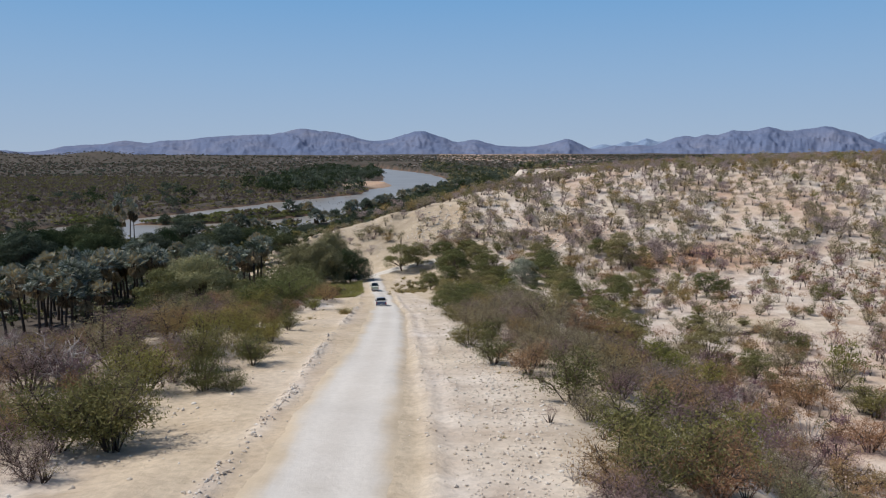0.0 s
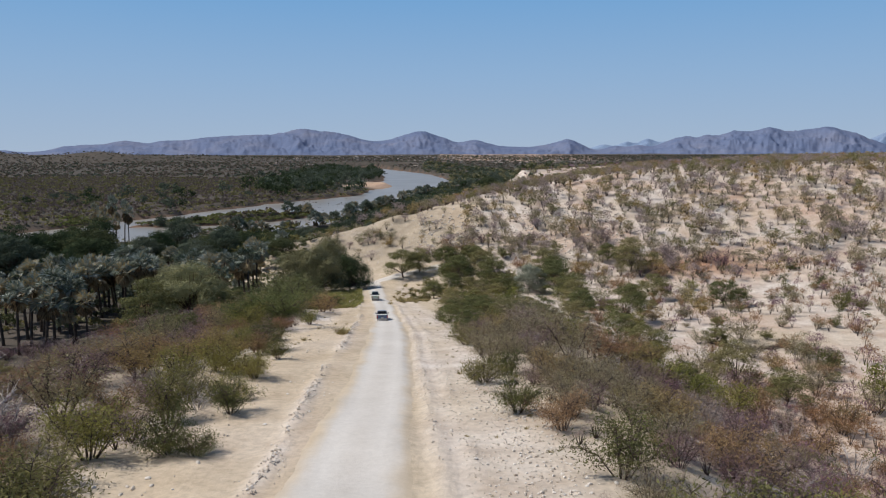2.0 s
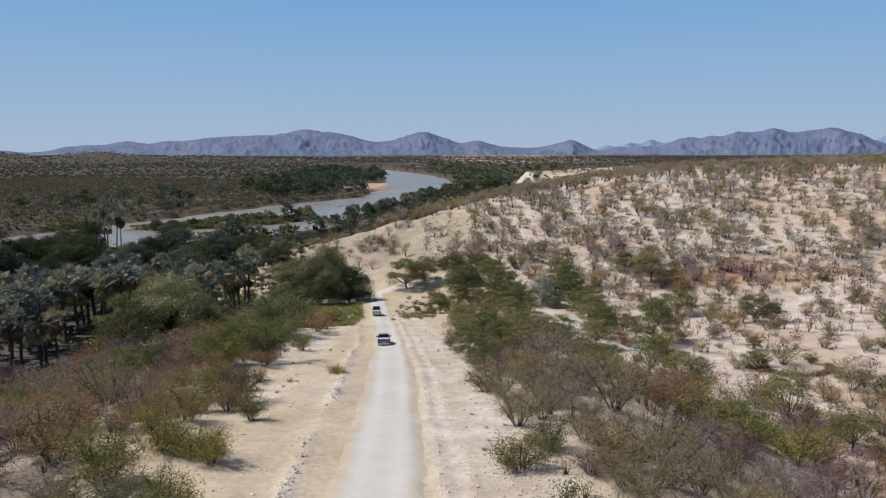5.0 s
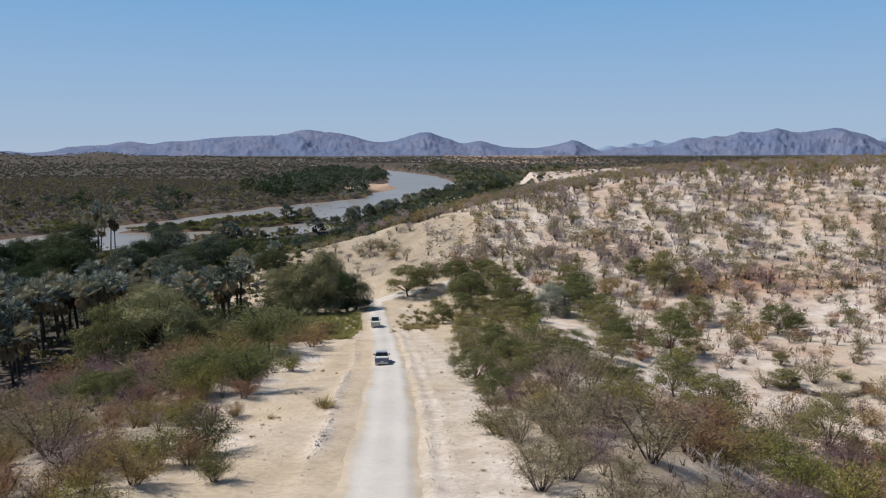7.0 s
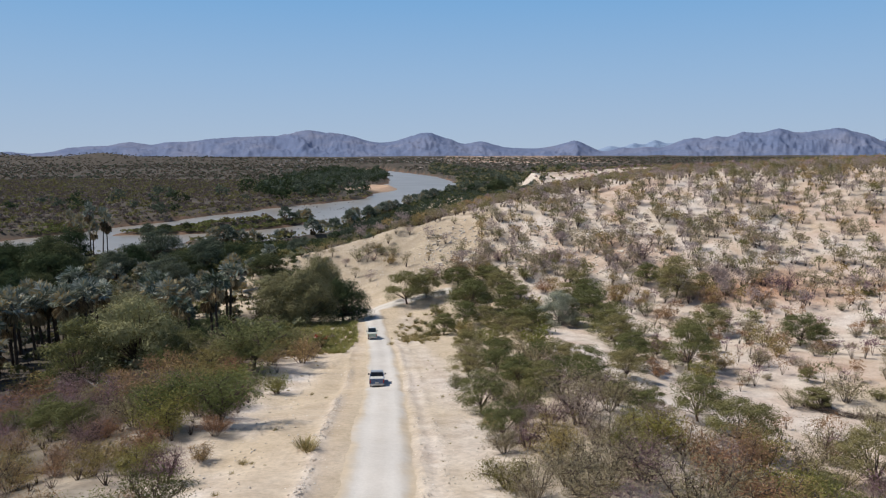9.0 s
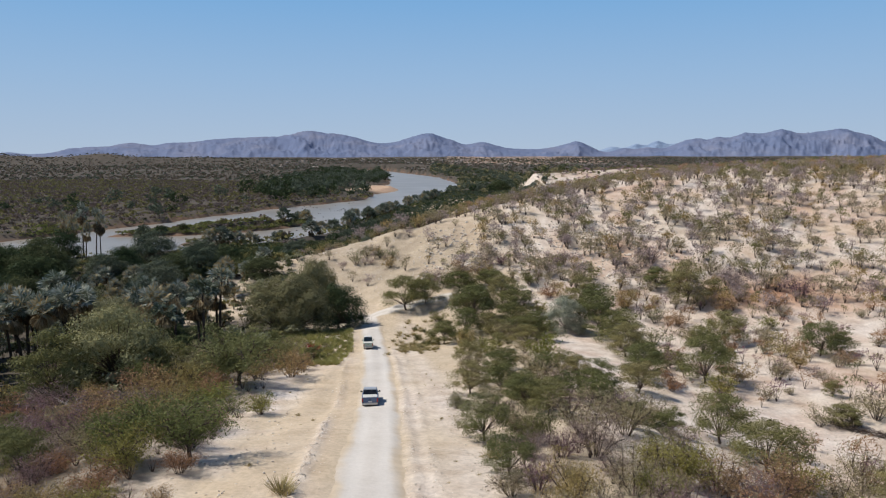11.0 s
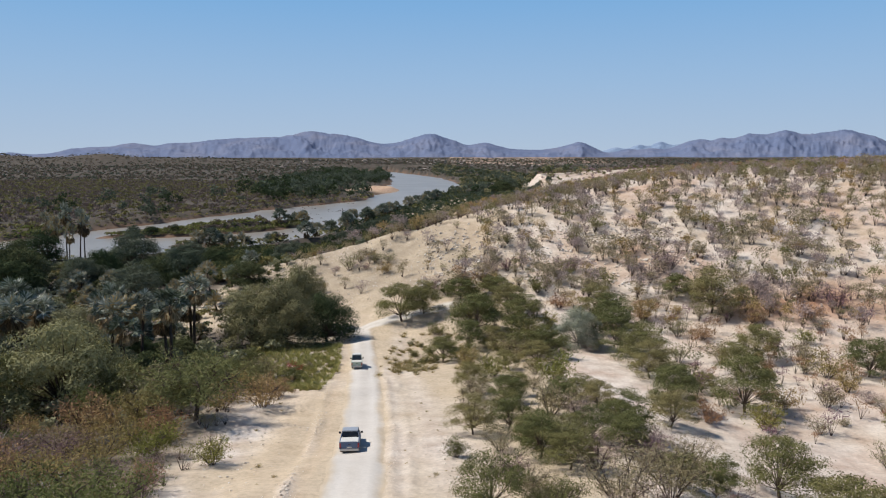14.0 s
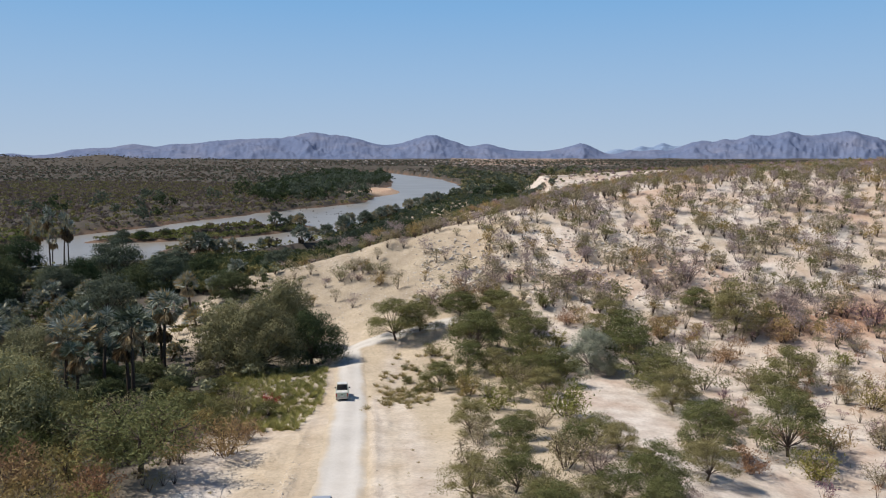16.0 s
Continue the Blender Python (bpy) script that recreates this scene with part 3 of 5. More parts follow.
def clumpy(r, tall, wide, clumps, per, size, trunk, thick, low=0.08, puff=0.15, flat=0.7, long=1.2, slim=0.7, skirt=0.1):
    """Stems and leaves of a dense tree: a domed crown of many leafy clumps on limbs that fork from a short trunk."""
    u = (np.arange(clumps) + 0.5) / clumps
    ang = np.arange(clumps) * 2.4 + r.uniform(0, 6.3) + r.normal(size=clumps) * 0.25
    rho = np.sqrt(u) * r.uniform(0.8, 1.02, clumps)
    skin = low + (1 - low) * np.sqrt(np.clip(1 - rho**2.4, 0, 1))
    z = tall * (skin * r.uniform(0.62, 1.0, clumps) * 0.92)
    z[::3] *= r.uniform(skirt, skirt + 0.45, len(z[::3]))
    rho[::3] = np.maximum(rho[::3], r.uniform(0.6, 0.98, len(z[::3])))
    lump = 1 + 0.13 * np.sin(2 * ang + r.uniform(0, 6)) + 0.09 * np.sin(3 * ang + r.uniform(0, 6))
    c = np.stack([np.cos(ang) * rho * lump * wide * (0.5 - puff * 0.6), np.sin(ang) * rho * lump * wide * (0.5 - puff * 0.6), np.maximum(z, tall * low)], 1)
    fork = np.array([[r.normal() * 0.03 * wide, r.normal() * 0.03 * wide, trunk * tall]])
    knee = fork + (c - fork) * r.uniform(0.4, 0.6, (clumps, 1)) + r.normal(size=(clumps, 3)) * 0.02 * wide
    sticks = [twigs(np.array([[0, 0, -0.4]]), fork, thick * 1.3, thick), twigs(np.repeat(fork, clumps, 0), knee, thick * 0.3, thick * 0.2), twigs(knee, c, thick * 0.2, thick * 0.08)]
    rad = (wide * puff * r.uniform(0.65, 1.25, clumps))[:, None, None]
    n = unit(r.normal(size=(clumps, per, 3)) + (0, 0, 0.35))
    at = c[:, None] + n * rad * np.abs(r.normal(0.92, 0.22, (clumps, per, 1))) * (1, 1, flat)
    at[..., 2] = np.maximum(at[..., 2], 0.2)
    n, at = n.reshape(-1, 3), at.reshape(-1, 3)
    a = unit(np.cross(n, r.normal(size=n.shape)) + 0.22 * r.normal(size=n.shape))
    b = unit(np.cross(n, a) + 0.25 * r.normal(size=n.shape))
    s = size * r.uniform(0.6, 1.35, (len(at), 1))
    v = np.stack([at + a * s * 1.25 * long, at - a * s * 0.75 + b * s * 0.8 * slim, at - a * s * 0.75 - b * s * 0.8 * slim], 1)
    return join(*sticks), (v.reshape(-1, 3), np.arange(3 * len(at)).reshape(-1, 3))


def fan_palm(r, tall, fronds, dead, lean):
    """Trunk, living crown and dead skirt of a fan palm."""
    top = np.array([lean * math.cos(1.0), lean * math.sin(2.2), tall])
    ring, trunk, tf = 8, [], []
    hs = np.linspace(0, 1, 7)
    for h in hs:
        c = top * (h**1.5, h**1.5, h) - (0, 0, 0.4 * (1 - h))
        rad = 0.24 - 0.09 * h + 0.05 * (h < 0.1)
        trunk += [c + rad * np.array((math.cos(a), math.sin(a), 0)) for a in np.arange(ring) * 2 * math.pi / ring]
    for i in range(len(hs) - 1):
        for j in range(ring):
            tf.append([i * ring + j, i * ring + (j + 1) % ring, (i + 1) * ring + (j + 1) % ring, (i + 1) * ring + j])

    def fans(k, up0, up1, droop, length, spread):
        vs, fs, o = [], [], 0
        for i in range(k):
            az, el = i * 2.4 + r.uniform(-0.3, 0.3), r.uniform(up0, up1)
            d = np.array((math.cos(az) * math.cos(el), math.sin(az) * math.cos(el), math.sin(el)))
            side = np.array((-math.sin(az), math.cos(az), r.normal() * 0.5))
            side = unit(side - d * (side @ d))
            roll = r.normal() * 0.7
            side = side * math.cos(roll) + np.cross(d, side) * math.sin(roll)
            up = np.cross(d, side) * -1
            hub = top + d * length * r.uniform(0.75, 1.15)
            v, f = twigs(top[None], hub[None], 0.04, 0.025)
            vs.append(v)
            fs.append(f + o)
            o += len(v)
            size = length * r.uniform(0.75, 1.0)
            # stiff pleated blades, set round the hub like a hand fan
            for n, b in enumerate(np.linspace(-spread, spread, 15)):
                g = d * math.cos(b) + side * math.sin(b)
                q = unit(np.cross(g, up) + 0.45 * up * (-1) ** n)
                wide = size * 0.075
                reach = size * (1 - 0.12 * abs(b)) * r.uniform(0.9, 1.08)
                tip = hub + g * reach - (0, 0, droop * size)
                mid = hub + g * reach * 0.6 - (0, 0, droop * size * 0.25)
                vs.append(np.array([hub, mid + q * wide, tip, mid - q * wide]))
                fs.append(np.array([[0, 1, 2], [0, 2, 3]]) + o)
                o += 4
        return np.concatenate(vs), np.concatenate(fs)

    return (np.array(trunk), np.array(tf)), fans(fronds, -0.35, 1.45, 0.08, 1.45, 1.75), fans(dead, -1.45, -0.6, 0.35, 1.15, 0.7) if dead else None


def thing(name, label, category, group, pieces):
    """An empty with one mesh a part: pieces are (name, (verts, faces), material, part label)."""
    ob = tagged(new(name), label, category, group)
    for part_name, (v, f), mat, part_label in pieces:
        p = new(part_name, mesh_of(part_name, v, f, mat, smooth=part_name == "trunk"))
        p.parent = ob
        if part_label:
            p["label"] = part_label
    return ob


SPECIES = {}


def species(key, name, label, category, group, makers):
    """Keeps the variants of a plant, built once; the first plants set are these very ones."""
    SPECIES[key] = dict(args=(name, label, category, group), makers=makers, made=[None] * len(makers), count=0)


def plant(key, x, y, size, turn=None, squash=1.0, sink=0.05):
    """Sets one plant of a kind on the ground, its crown size metres wide."""
    if key in BUSHES:
        key += "_near" if y < 118 and -34 < x < 30 else "_far" if y > 140 or abs(x) > 62 else ""
    s = SPECIES[key]
    i = s["count"] % len(s["makers"])
    s["count"] += 1
    k = size
    m = pose(x, y, float(height(x, y)) - sink, 0, 0, rng.uniform(0, 360) if turn is None else turn) @ Matrix.Diagonal((k, k, k * squash, 1))
    if s["made"][i] is None:
        s["made"][i] = thing(*s["args"], s["makers"][i]())
        s["made"][i].matrix_basis = m
        return s["made"][i]
    ob = copy_thing(s["made"][i], Matrix.Identity(4))
    ob.matrix_basis = m
    return ob


def wood_maker(seed, leaf, bark, wide, **how):
    """A maker of stems and crown for a crown of unit width."""
    def make():
        r = np.random.default_rng(seed)
        (v, f), (lv, lf) = woody(r, wide=wide, **how)
        return [("trunk", (v / wide, f), bark, ""), ("crown", (lv / wide, lf), leaf, "")]
    return make


def clump_maker(seed, leaf, bark, wide, **how):
    """A maker of trunk and clumped crown for a crown of unit width."""
    def make():
        (v, f), (lv, lf) = clumpy(np.random.default_rng(seed), wide=wide, **how)
        return [("trunk", (v / wide, f), bark, ""), ("crown", (lv / wide, lf), leaf, "")]
    return make


THORN_LEAF = leaf_material("thorn_bush_leaves", [(0.0, (0.275, 0.23, 0.15)), (0.4, (0.295, 0.255, 0.14)), (0.75, (0.33, 0.28, 0.19)), (1.0, (0.245, 0.24, 0.125))], 0.14, speck=0.45)
BUSHES = {
    "thorn": ("thorn_bush", "grey-olive spreading thorn bush with fine sparse leaves on stony ground", "bush", "thorn bushes"),
    "brown": ("mopane_shrub", "russet brown dry-season shrub with thin twiggy stems on pale ground", "shrub", "dry shrubs"),
    "purple": ("bare_shrub", "purplish grey leafless shrub of fine twigs on pale ground", "shrub", "bare shrubs"),
    "bright": ("yellow_green_bush", "fresh yellow-green leafy bush with thin stems on pale ground", "bush", "yellow-green bushes"),
    "green": ("olive_bush", "olive green leafy bush with several thin stems on sandy ground", "bush", "green bushes"),
}
for tail, more, big in (("_near", 1.0, 1.0), ("", 0.5, 1.36), ("_far", 0.24, 1.95)):
    species("brown" + tail, *BUSHES["brown"], [wood_maker(100 + i, BROWN_LEAF, BARK, 3.4, tall=t, stems=10, forks=int(24 * more) + 3, count=int(4200 * more), size=0.046 * big, lift=0.26, thick=0.05, tight=0.13, long=1.8, slim=0.45)
                                               for i, t in enumerate((3.2, 3.6, 2.9, 3.4, 3.1))])
    species("purple" + tail, *BUSHES["purple"], [wood_maker(200 + i, PURPLE_LEAF, GREY_BARK if i == 1 else BARK, 3.2, tall=t, stems=13, forks=int(26 * more) + 4, count=int(3400 * more), size=0.043 * big, lift=0.22,
                                                            thick=0.045, tight=0.15, long=2.8, slim=0.22) for i, t in enumerate((2.9, 2.5, 3.1, 2.7))])
    species("green" + tail, *BUSHES["green"], [wood_maker(300 + i, GREEN_LEAF, BARK, 3.8, tall=t, stems=10, forks=int(20 * more) + 3, count=int(5000 * more), size=0.052 * big, lift=0.26, thick=0.06, tight=0.13, long=1.5, slim=0.55)
                                               for i, t in enumerate((3.5, 3.9, 3.2, 3.6, 4.1))])
    species("bright" + tail, *BUSHES["bright"], [wood_maker(330 + i, BRIGHT_LEAF, BARK, 3.8, tall=t, stems=10, forks=int(20 * more) + 3, count=int(4600 * more), size=0.052 * big, lift=0.26, thick=0.06, tight=0.13, long=1.5, slim=0.55)
                                                 for i, t in enumerate((3.5, 3.9, 3.2))])
    species("thorn" + tail, *BUSHES["thorn"], [wood_maker(350 + i, THORN_LEAF, BARK, 4.2, tall=t, stems=10, forks=int(24 * more) + 3, count=int(4200 * more), size=0.05 * big, lift=0.36, thick=0.055, tight=0.12, flat=0.35, dome=0.85, long=1.9, slim=0.42)
                                               for i, t in enumerate((3.3, 3.0, 3.6))])
species("acacia", "acacia_tree", "spreading green acacia tree with a low forked trunk beside the track", "tree", "acacia trees",
        [wood_maker(400 + i, ACACIA_LEAF, BARK, 5.5, tall=t, stems=9, forks=18, count=7500, size=0.07, trunk=0.2, lift=0.42, thick=0.13, tight=0.14, flat=0.5, dome=0.92) for i, t in enumerate((4.0, 4.4, 3.7))])
BLUE_LEAF = leaf_material("blue_grey_leaves", [(0.0, (0.32, 0.335, 0.25)), (1.0, (0.37, 0.385, 0.30))])
species("bluish", "blue_leaved_tree", "small rounded tree with pale blue-grey leaves by the dry stream bed", "tree", "blue-leaved trees",
        [clump_maker(650, BLUE_LEAF, GREY_BARK, 6.5, tall=5.6, clumps=56, per=460, size=0.07, trunk=0.1, thick=0.14, puff=0.13)])
PALE_BARK = bark_material("bleached_dead_wood", (0.36, 0.32, 0.30), (0.56, 0.52, 0.50))
species("dead", "dead_shrub", "bleached grey dead shrub of bare crooked branches", "shrub", "dead shrubs",
        [wood_maker(670 + i, PURPLE_LEAF, PALE_BARK, 3.0, tall=2.8, stems=9, forks=16, count=60, size=0.04, lift=0.3, thick=0.055, tight=0.15) for i in range(2)])
species("red", "red_shrub", "small shrub with dry crimson leaves beside the green weeds", "shrub", "red shrubs",
        [wood_maker(660, RED_LEAF, BARK, 3.0, tall=2.8, stems=7, forks=9, count=900, size=0.08, lift=0.2, thick=0.05, tight=0.17)])
species("wood", "woodland_tree", "olive green woodland tree with a short trunk and layered crown", "tree", "woodland trees",
        [clump_maker(450 + i, WOOD_LEAF, BARK, 6.0, tall=t, clumps=38, per=270, size=0.068, trunk=0.15, thick=0.12, low=0.22, puff=0.15, flat=0.5, slim=0.6, long=1.5, skirt=0.28) for i, t in enumerate((5.2, 5.8, 4.8, 5.4))])
species("big", "riverine_tree", "broad dark green riverine tree with a dense rounded crown", "tree", "riverine trees",
        [clump_maker(500 + i, RIVER_LEAF if i == 1 else DARK_LEAF, BARK, 12.0, tall=t, clumps=70, per=240, size=0.14, trunk=0.10, thick=0.35) for i, t in enumerate((9.5, 10.5, 8.5, 11.0))])
species("olive_tree", "broad_olive_tree", "broad olive green tree with a dense lumpy crown near the track", "tree", "broad olive trees",
        [clump_maker(530 + i, OLIVE_LEAF, BARK, 12.0, tall=t, clumps=40, per=800, size=0.115, trunk=0.10, thick=0.35, puff=0.145, flat=0.85) for i, t in enumerate((9.5, 10.5))])
species("silver", "silver_leaved_tree", "rounded silvery green tree with fine dense leaves", "tree", "silver trees",
        [clump_maker(600 + i, GREY_LEAF, BARK, 9.0, tall=t, clumps=64, per=420, size=0.078, trunk=0.10, thick=0.25, puff=0.13) for i, t in enumerate((6.6, 7.4))])


def palm_maker(seed, tall, fronds, dead):
    def make():
        a, b, c = fan_palm(np.random.default_rng(seed), tall, fronds, dead, 0.5 + 0.2 * (seed % 3))
        return [("trunk", a, PALM_BARK, ""), ("crown", b, PALM_LEAF, "")] + ([("skirt", c, DEAD_LEAF, "hanging skirt of dry brown fronds")] if c else [])
    return make


species("palm", "fan_palm", "tall fan palm with blue-green fronds over dry brown ones", "palm", "fan palms",
        [palm_maker(700 + i, t, n, d) for i, (t, n, d) in enumerate(((8.5, 22, 26), (7.0, 24, 34), (9.0, 22, 18), (6.4, 22, 30), (8.0, 17, 36), (7.4, 13, 40)))])
species("young_palm", "young_fan_palm", "low young fan palm with a bushy head of blue-green fronds", "palm", "young fan palms",
        [palm_maker(720 + i, t, n, 8) for i, (t, n) in enumerate(((2.2, 34), (3.2, 34), (1.6, 30)))])

# ---------------------------------------------------------------- plants set one by one
WOOD_SPOTS_A = [(4.1, 103.4, 3.9), (33.5, 109, 5), (-36.3, 109.6, 5), (49.2, 113.7, 6.7), (2.8, 116, 5.3), (44.8, 122, 8.5), (32.7, 127.1, 8), (30.4, 134.9, 7.6), (5.7, 143.7, 4.6), (19, 147.6, 5.9), (51.8, 149.4, 4.4), (-34.5, 155.3, 5.9), (25.9, 155.4, 5.2), (-57.6, 157.6, 10.5), (18, 159.7, 4.3), (-42.5, 161.7, 6.5), (16.6, 163.2, 4.1), (29.2, 164.3, 6.3), (8, 164.7, 4), (-48.6, 165.7, 9.2), (2.4, 165.9, 4.8), (39.5, 167.4, 8.1), (-31.8, 168.9, 5.9), (30.6, 171.6, 5.3), (-23.4, 174.4, 2.8), (-57.3, 175.7, 8.6), (36.5, 176.1, 3.3), (-39.5, 182.2, 3.4), (-31.8, 181.6, 3.2), (30.8, 183.5, 5.5)]
WOOD_SPOTS_B = [(13.4, 188.7, 4.4), (67.4, 188.7, 6.3), (46.3, 188.8, 5.5), (71.9, 189.9, 3.8), (-1.9, 190.6, 4.7), (31.5, 192.6, 7), (54.1, 199.3, 6.4), (29.9, 202.7, 7.3), (4.3, 212.7, 8.5), (30.6, 214.3, 7.5), (13.7, 216.4, 6.5), (28.9, 221.1, 6.8), (-10.7, 221.5, 8.4), (11.4, 223.4, 6.3), (-6.6, 224.4, 6.8), (54, 225.4, 8.5), (49.1, 233.3, 5.6)]
ACACIA_SPOTS = [(-24.8, 105.8, 5.1), (-20, 106.4, 5.9), (-28.0, 146.5, 9.0)]
BROWN_SPOTS_A = [(8.7, 28.7, 3), (12.9, 29.4, 3.2), (17.6, 52.2, 4.6), (-18.6, 53.7, 2.8), (14.6, 55.5, 3.5), (-21.5, 64.1, 4.6), (9, 64.7, 3.3), (42, 72.7, 5.6), (-21.3, 78.9, 3), (-16.6, 79.9, 2.9), (-22.3, 80.9, 3), (52.3, 87.2, 5.6), (21.5, 91.5, 5.5), (18.7, 92.4, 5.6), (-25.4, 94.9, 3.2), (44.4, 95.2, 5.6), (7.2, 95.3, 4.1), (-18.4, 96.2, 1.8), (-30.4, 99.8, 2.2), (-19.2, 101.9, 2.4), (51.8, 103.2, 5.6), (-36.6, 104.2, 2.6), (-39.3, 104.3, 3), (50.8, 107.3, 4.8), (42.8, 109, 5.6), (21, 109.4, 4.9), (28.6, 114.7, 5.6), (-35.7, 124, 5.6), (55.6, 132.7, 3.9), (-36.8, 138.8, 4.4)]
BROWN_SPOTS_B = [(-57.5, 142.9, 5.6), (-32.8, 144.3, 5.2), (-37.2, 145.7, 5.4), (-42.7, 151.4, 5.6), (-63, 151.8, 5.6), (-22.8, 155.1, 5.3), (32, 159.9, 3.9), (45.7, 170, 4.4), (2.4, 187.1, 4.1), (60.6, 188.3, 5.6), (48.1, 212.7, 4.7), (71.7, 219.7, 5.6), (61, 220, 5.3), (39.2, 223.1, 5.6), (22.4, 227.5, 4.5), (60.8, 227.7, 3.8), (2, 238.7, 5.6), (7.4, 241.1, 5.6), (-17.5, 257.4, 4.3)]
THORN_SPOTS_A = [(9.6, 39.3, 2.5), (13.3, 49.3, 3.5), (-21.3, 52.8, 4.8), (8.8, 53.6, 3.1), (12.7, 54.8, 3.3), (-15.6, 58.8, 2.8), (-24.2, 65.4, 3.2), (10.6, 65.6, 3), (12.9, 69.3, 4.1), (6.9, 77.4, 3.2), (5.2, 81.4, 2.4), (-26.9, 82.6, 4.8), (13.7, 84.4, 5.7), (7.7, 85.3, 3.8), (4.7, 86.7, 3.3), (7.2, 89.7, 4.1), (9.9, 90.1, 4.4), (-37.4, 94.7, 4.6), (11.9, 99.4, 3.9), (58.8, 100.9, 5.4), (-28.3, 107.9, 4.4), (60.4, 110.9, 5.8), (12, 118.1, 6.2), (56, 118.9, 6.2), (39.6, 119.3, 4.4), (16.8, 123.2, 5.7), (38.9, 124.6, 5.4), (44.1, 130.1, 5.8), (62.1, 137.9, 5.4), (55, 139.6, 4.7)]
THORN_SPOTS_B = [(8.1, 141.9, 4.5), (2.1, 148.6, 4.4), (57.7, 152.1, 5.9), (11.3, 152.5, 5.5), (-37.6, 159.2, 6), (11.1, 170.1, 3.2), (52.4, 171.2, 4.9), (-27.6, 175.4, 4.6), (5, 186.8, 3.6), (58.5, 191.2, 2.9), (10.6, 192.8, 5.1), (39.5, 198, 4.8), (47, 198.2, 6.2), (44, 214.5, 4.5), (65.8, 224, 4.1), (63.4, 237.5, 6.2), (-27.5, 264, 5.4), (-17.4, 264.1, 4.4), (-20.9, 265, 4.1), (-25.3, 268.3, 3.9), (-22.9, 268.9, 4.2)]
GREEN_SPOTS = [(9.9, 28.3, 2.8), (11.8, 31, 4.1), (-15.4, 33.4, 4.4), (-13.3, 34.5, 4.4), (10.8, 34.5, 4.2), (9.3, 42.9, 3.7), (-11.4, 46.7, 2.1), (-13, 47.2, 3.2), (-15.4, 53.6, 3.6), (5.6, 54.6, 3.1), (-11.9, 54.7, 2.7), (4.1, 64.8, 3.1), (6.3, 68.6, 2.7), (-13.8, 76.2, 2.4), (7.7, 81, 2.2), (-16.5, 82.3, 3.9), (3.4, 89.2, 3.2), (59.4, 98.6, 6.2), (7.1, 114.5, 3.9), (0.3, 131.8, 2.3), (62.9, 153, 2.8), (49.9, 187.9, 2.2), (-3.6, 212.4, 3.6), (-1.5, 234.2, 4.6)]
BRIGHT_SPOTS = [(17.7, 40.9, 4.5), (-16.4, 45.8, 4), (-13.2, 58.3, 2.9), (-17.1, 60.6, 3.9), (-12.9, 64.5, 2.5), (-14.4, 65.5, 2.7), (-16.4, 66.4, 3.5), (-18.4, 79.4, 3.3), (-21.8, 93.6, 3.4), (12.8, 98, 3.2), (32.4, 102.9, 6), (-23.4, 103, 4.7), (39.3, 106.8, 6), (17.4, 108.2, 5.6), (30.9, 109.9, 5.7), (31.3, 117.3, 5.1), (65.8, 119.7, 6), (-20.8, 130.4, 3.3), (-27, 132.9, 4.8), (39.5, 160.5, 4.4), (14.9, 176.6, 6), (66, 208, 3.9), (18.9, 217.1, 4)]
PURPLE_SPOTS_A = [(-23.4, 45.8, 4.4), (-21.3, 47.2, 3.6), (21.1, 55.4, 4.6), (-16.9, 55.8, 2.4), (10.4, 55.8, 2.4), (-18.5, 58.2, 2.7), (-23.4, 60.2, 4.1), (7.8, 63.8, 2.5), (32.3, 64.1, 5.4), (33.2, 72.4, 5.4), (-21.8, 75.9, 3.8), (23.9, 75.9, 5.4), (29.2, 80.4, 5.4), (18.6, 80.5, 4.5), (22.2, 81.3, 4.7), (45.3, 81.4, 5.4), (9.3, 81.8, 3.6), (-28.5, 87, 2.3), (12.7, 92.4, 4.6), (38.8, 98.3, 5.4), (43.2, 99.5, 5.4), (8.6, 109.2, 2.9), (24, 110.3, 4.4), (11.5, 110.7, 4.6), (38.9, 113, 5.4), (44.7, 116.7, 5.4), (-35.4, 117.9, 4.8), (-56.5, 120.3, 5.4), (-43.1, 121.9, 5.4), (-39.5, 131.1, 5.4)]
PURPLE_SPOTS_B = [(-55.8, 136.2, 5.4), (-64.9, 138.2, 5.4), (-61.5, 145, 5.4), (-54.4, 149.2, 5.4), (14.4, 151.9, 4.1), (79.9, 225.1, 7), (66.9, 232, 7), (-5, 235.5, 5.9), (45.4, 241.8, 5.8), (50.8, 246, 7), (26.9, 246.7, 7), (12.8, 249.2, 4.6), (8.4, 249.6, 6.4), (-23, 261.8, 2.5), (-31.3, 265.3, 2.2)]
DEAD_SPOTS = [(7.3, 29.8, 1.4), (-14.5, 56.4, 2.6), (45.1, 87.6, 5.5), (41.1, 96.8, 5.5), (-45.3, 138.7, 4), (-79.6, 139.8, 5.5)]
BLUISH_SPOTS = [(22.9, 204.5, 8.4)]
SILVER_SPOTS = [(-51, 162, 15.5), (-72, 206, 13), (-66, 193, 9)]
OLIVE_TREE_SPOTS = [(-36.5, 204, 13.5), (-31.2, 203.5, 12.5), (-31, 219, 11)]
SHADE_SPOTS = [(-24.0, 209, 11.5)]
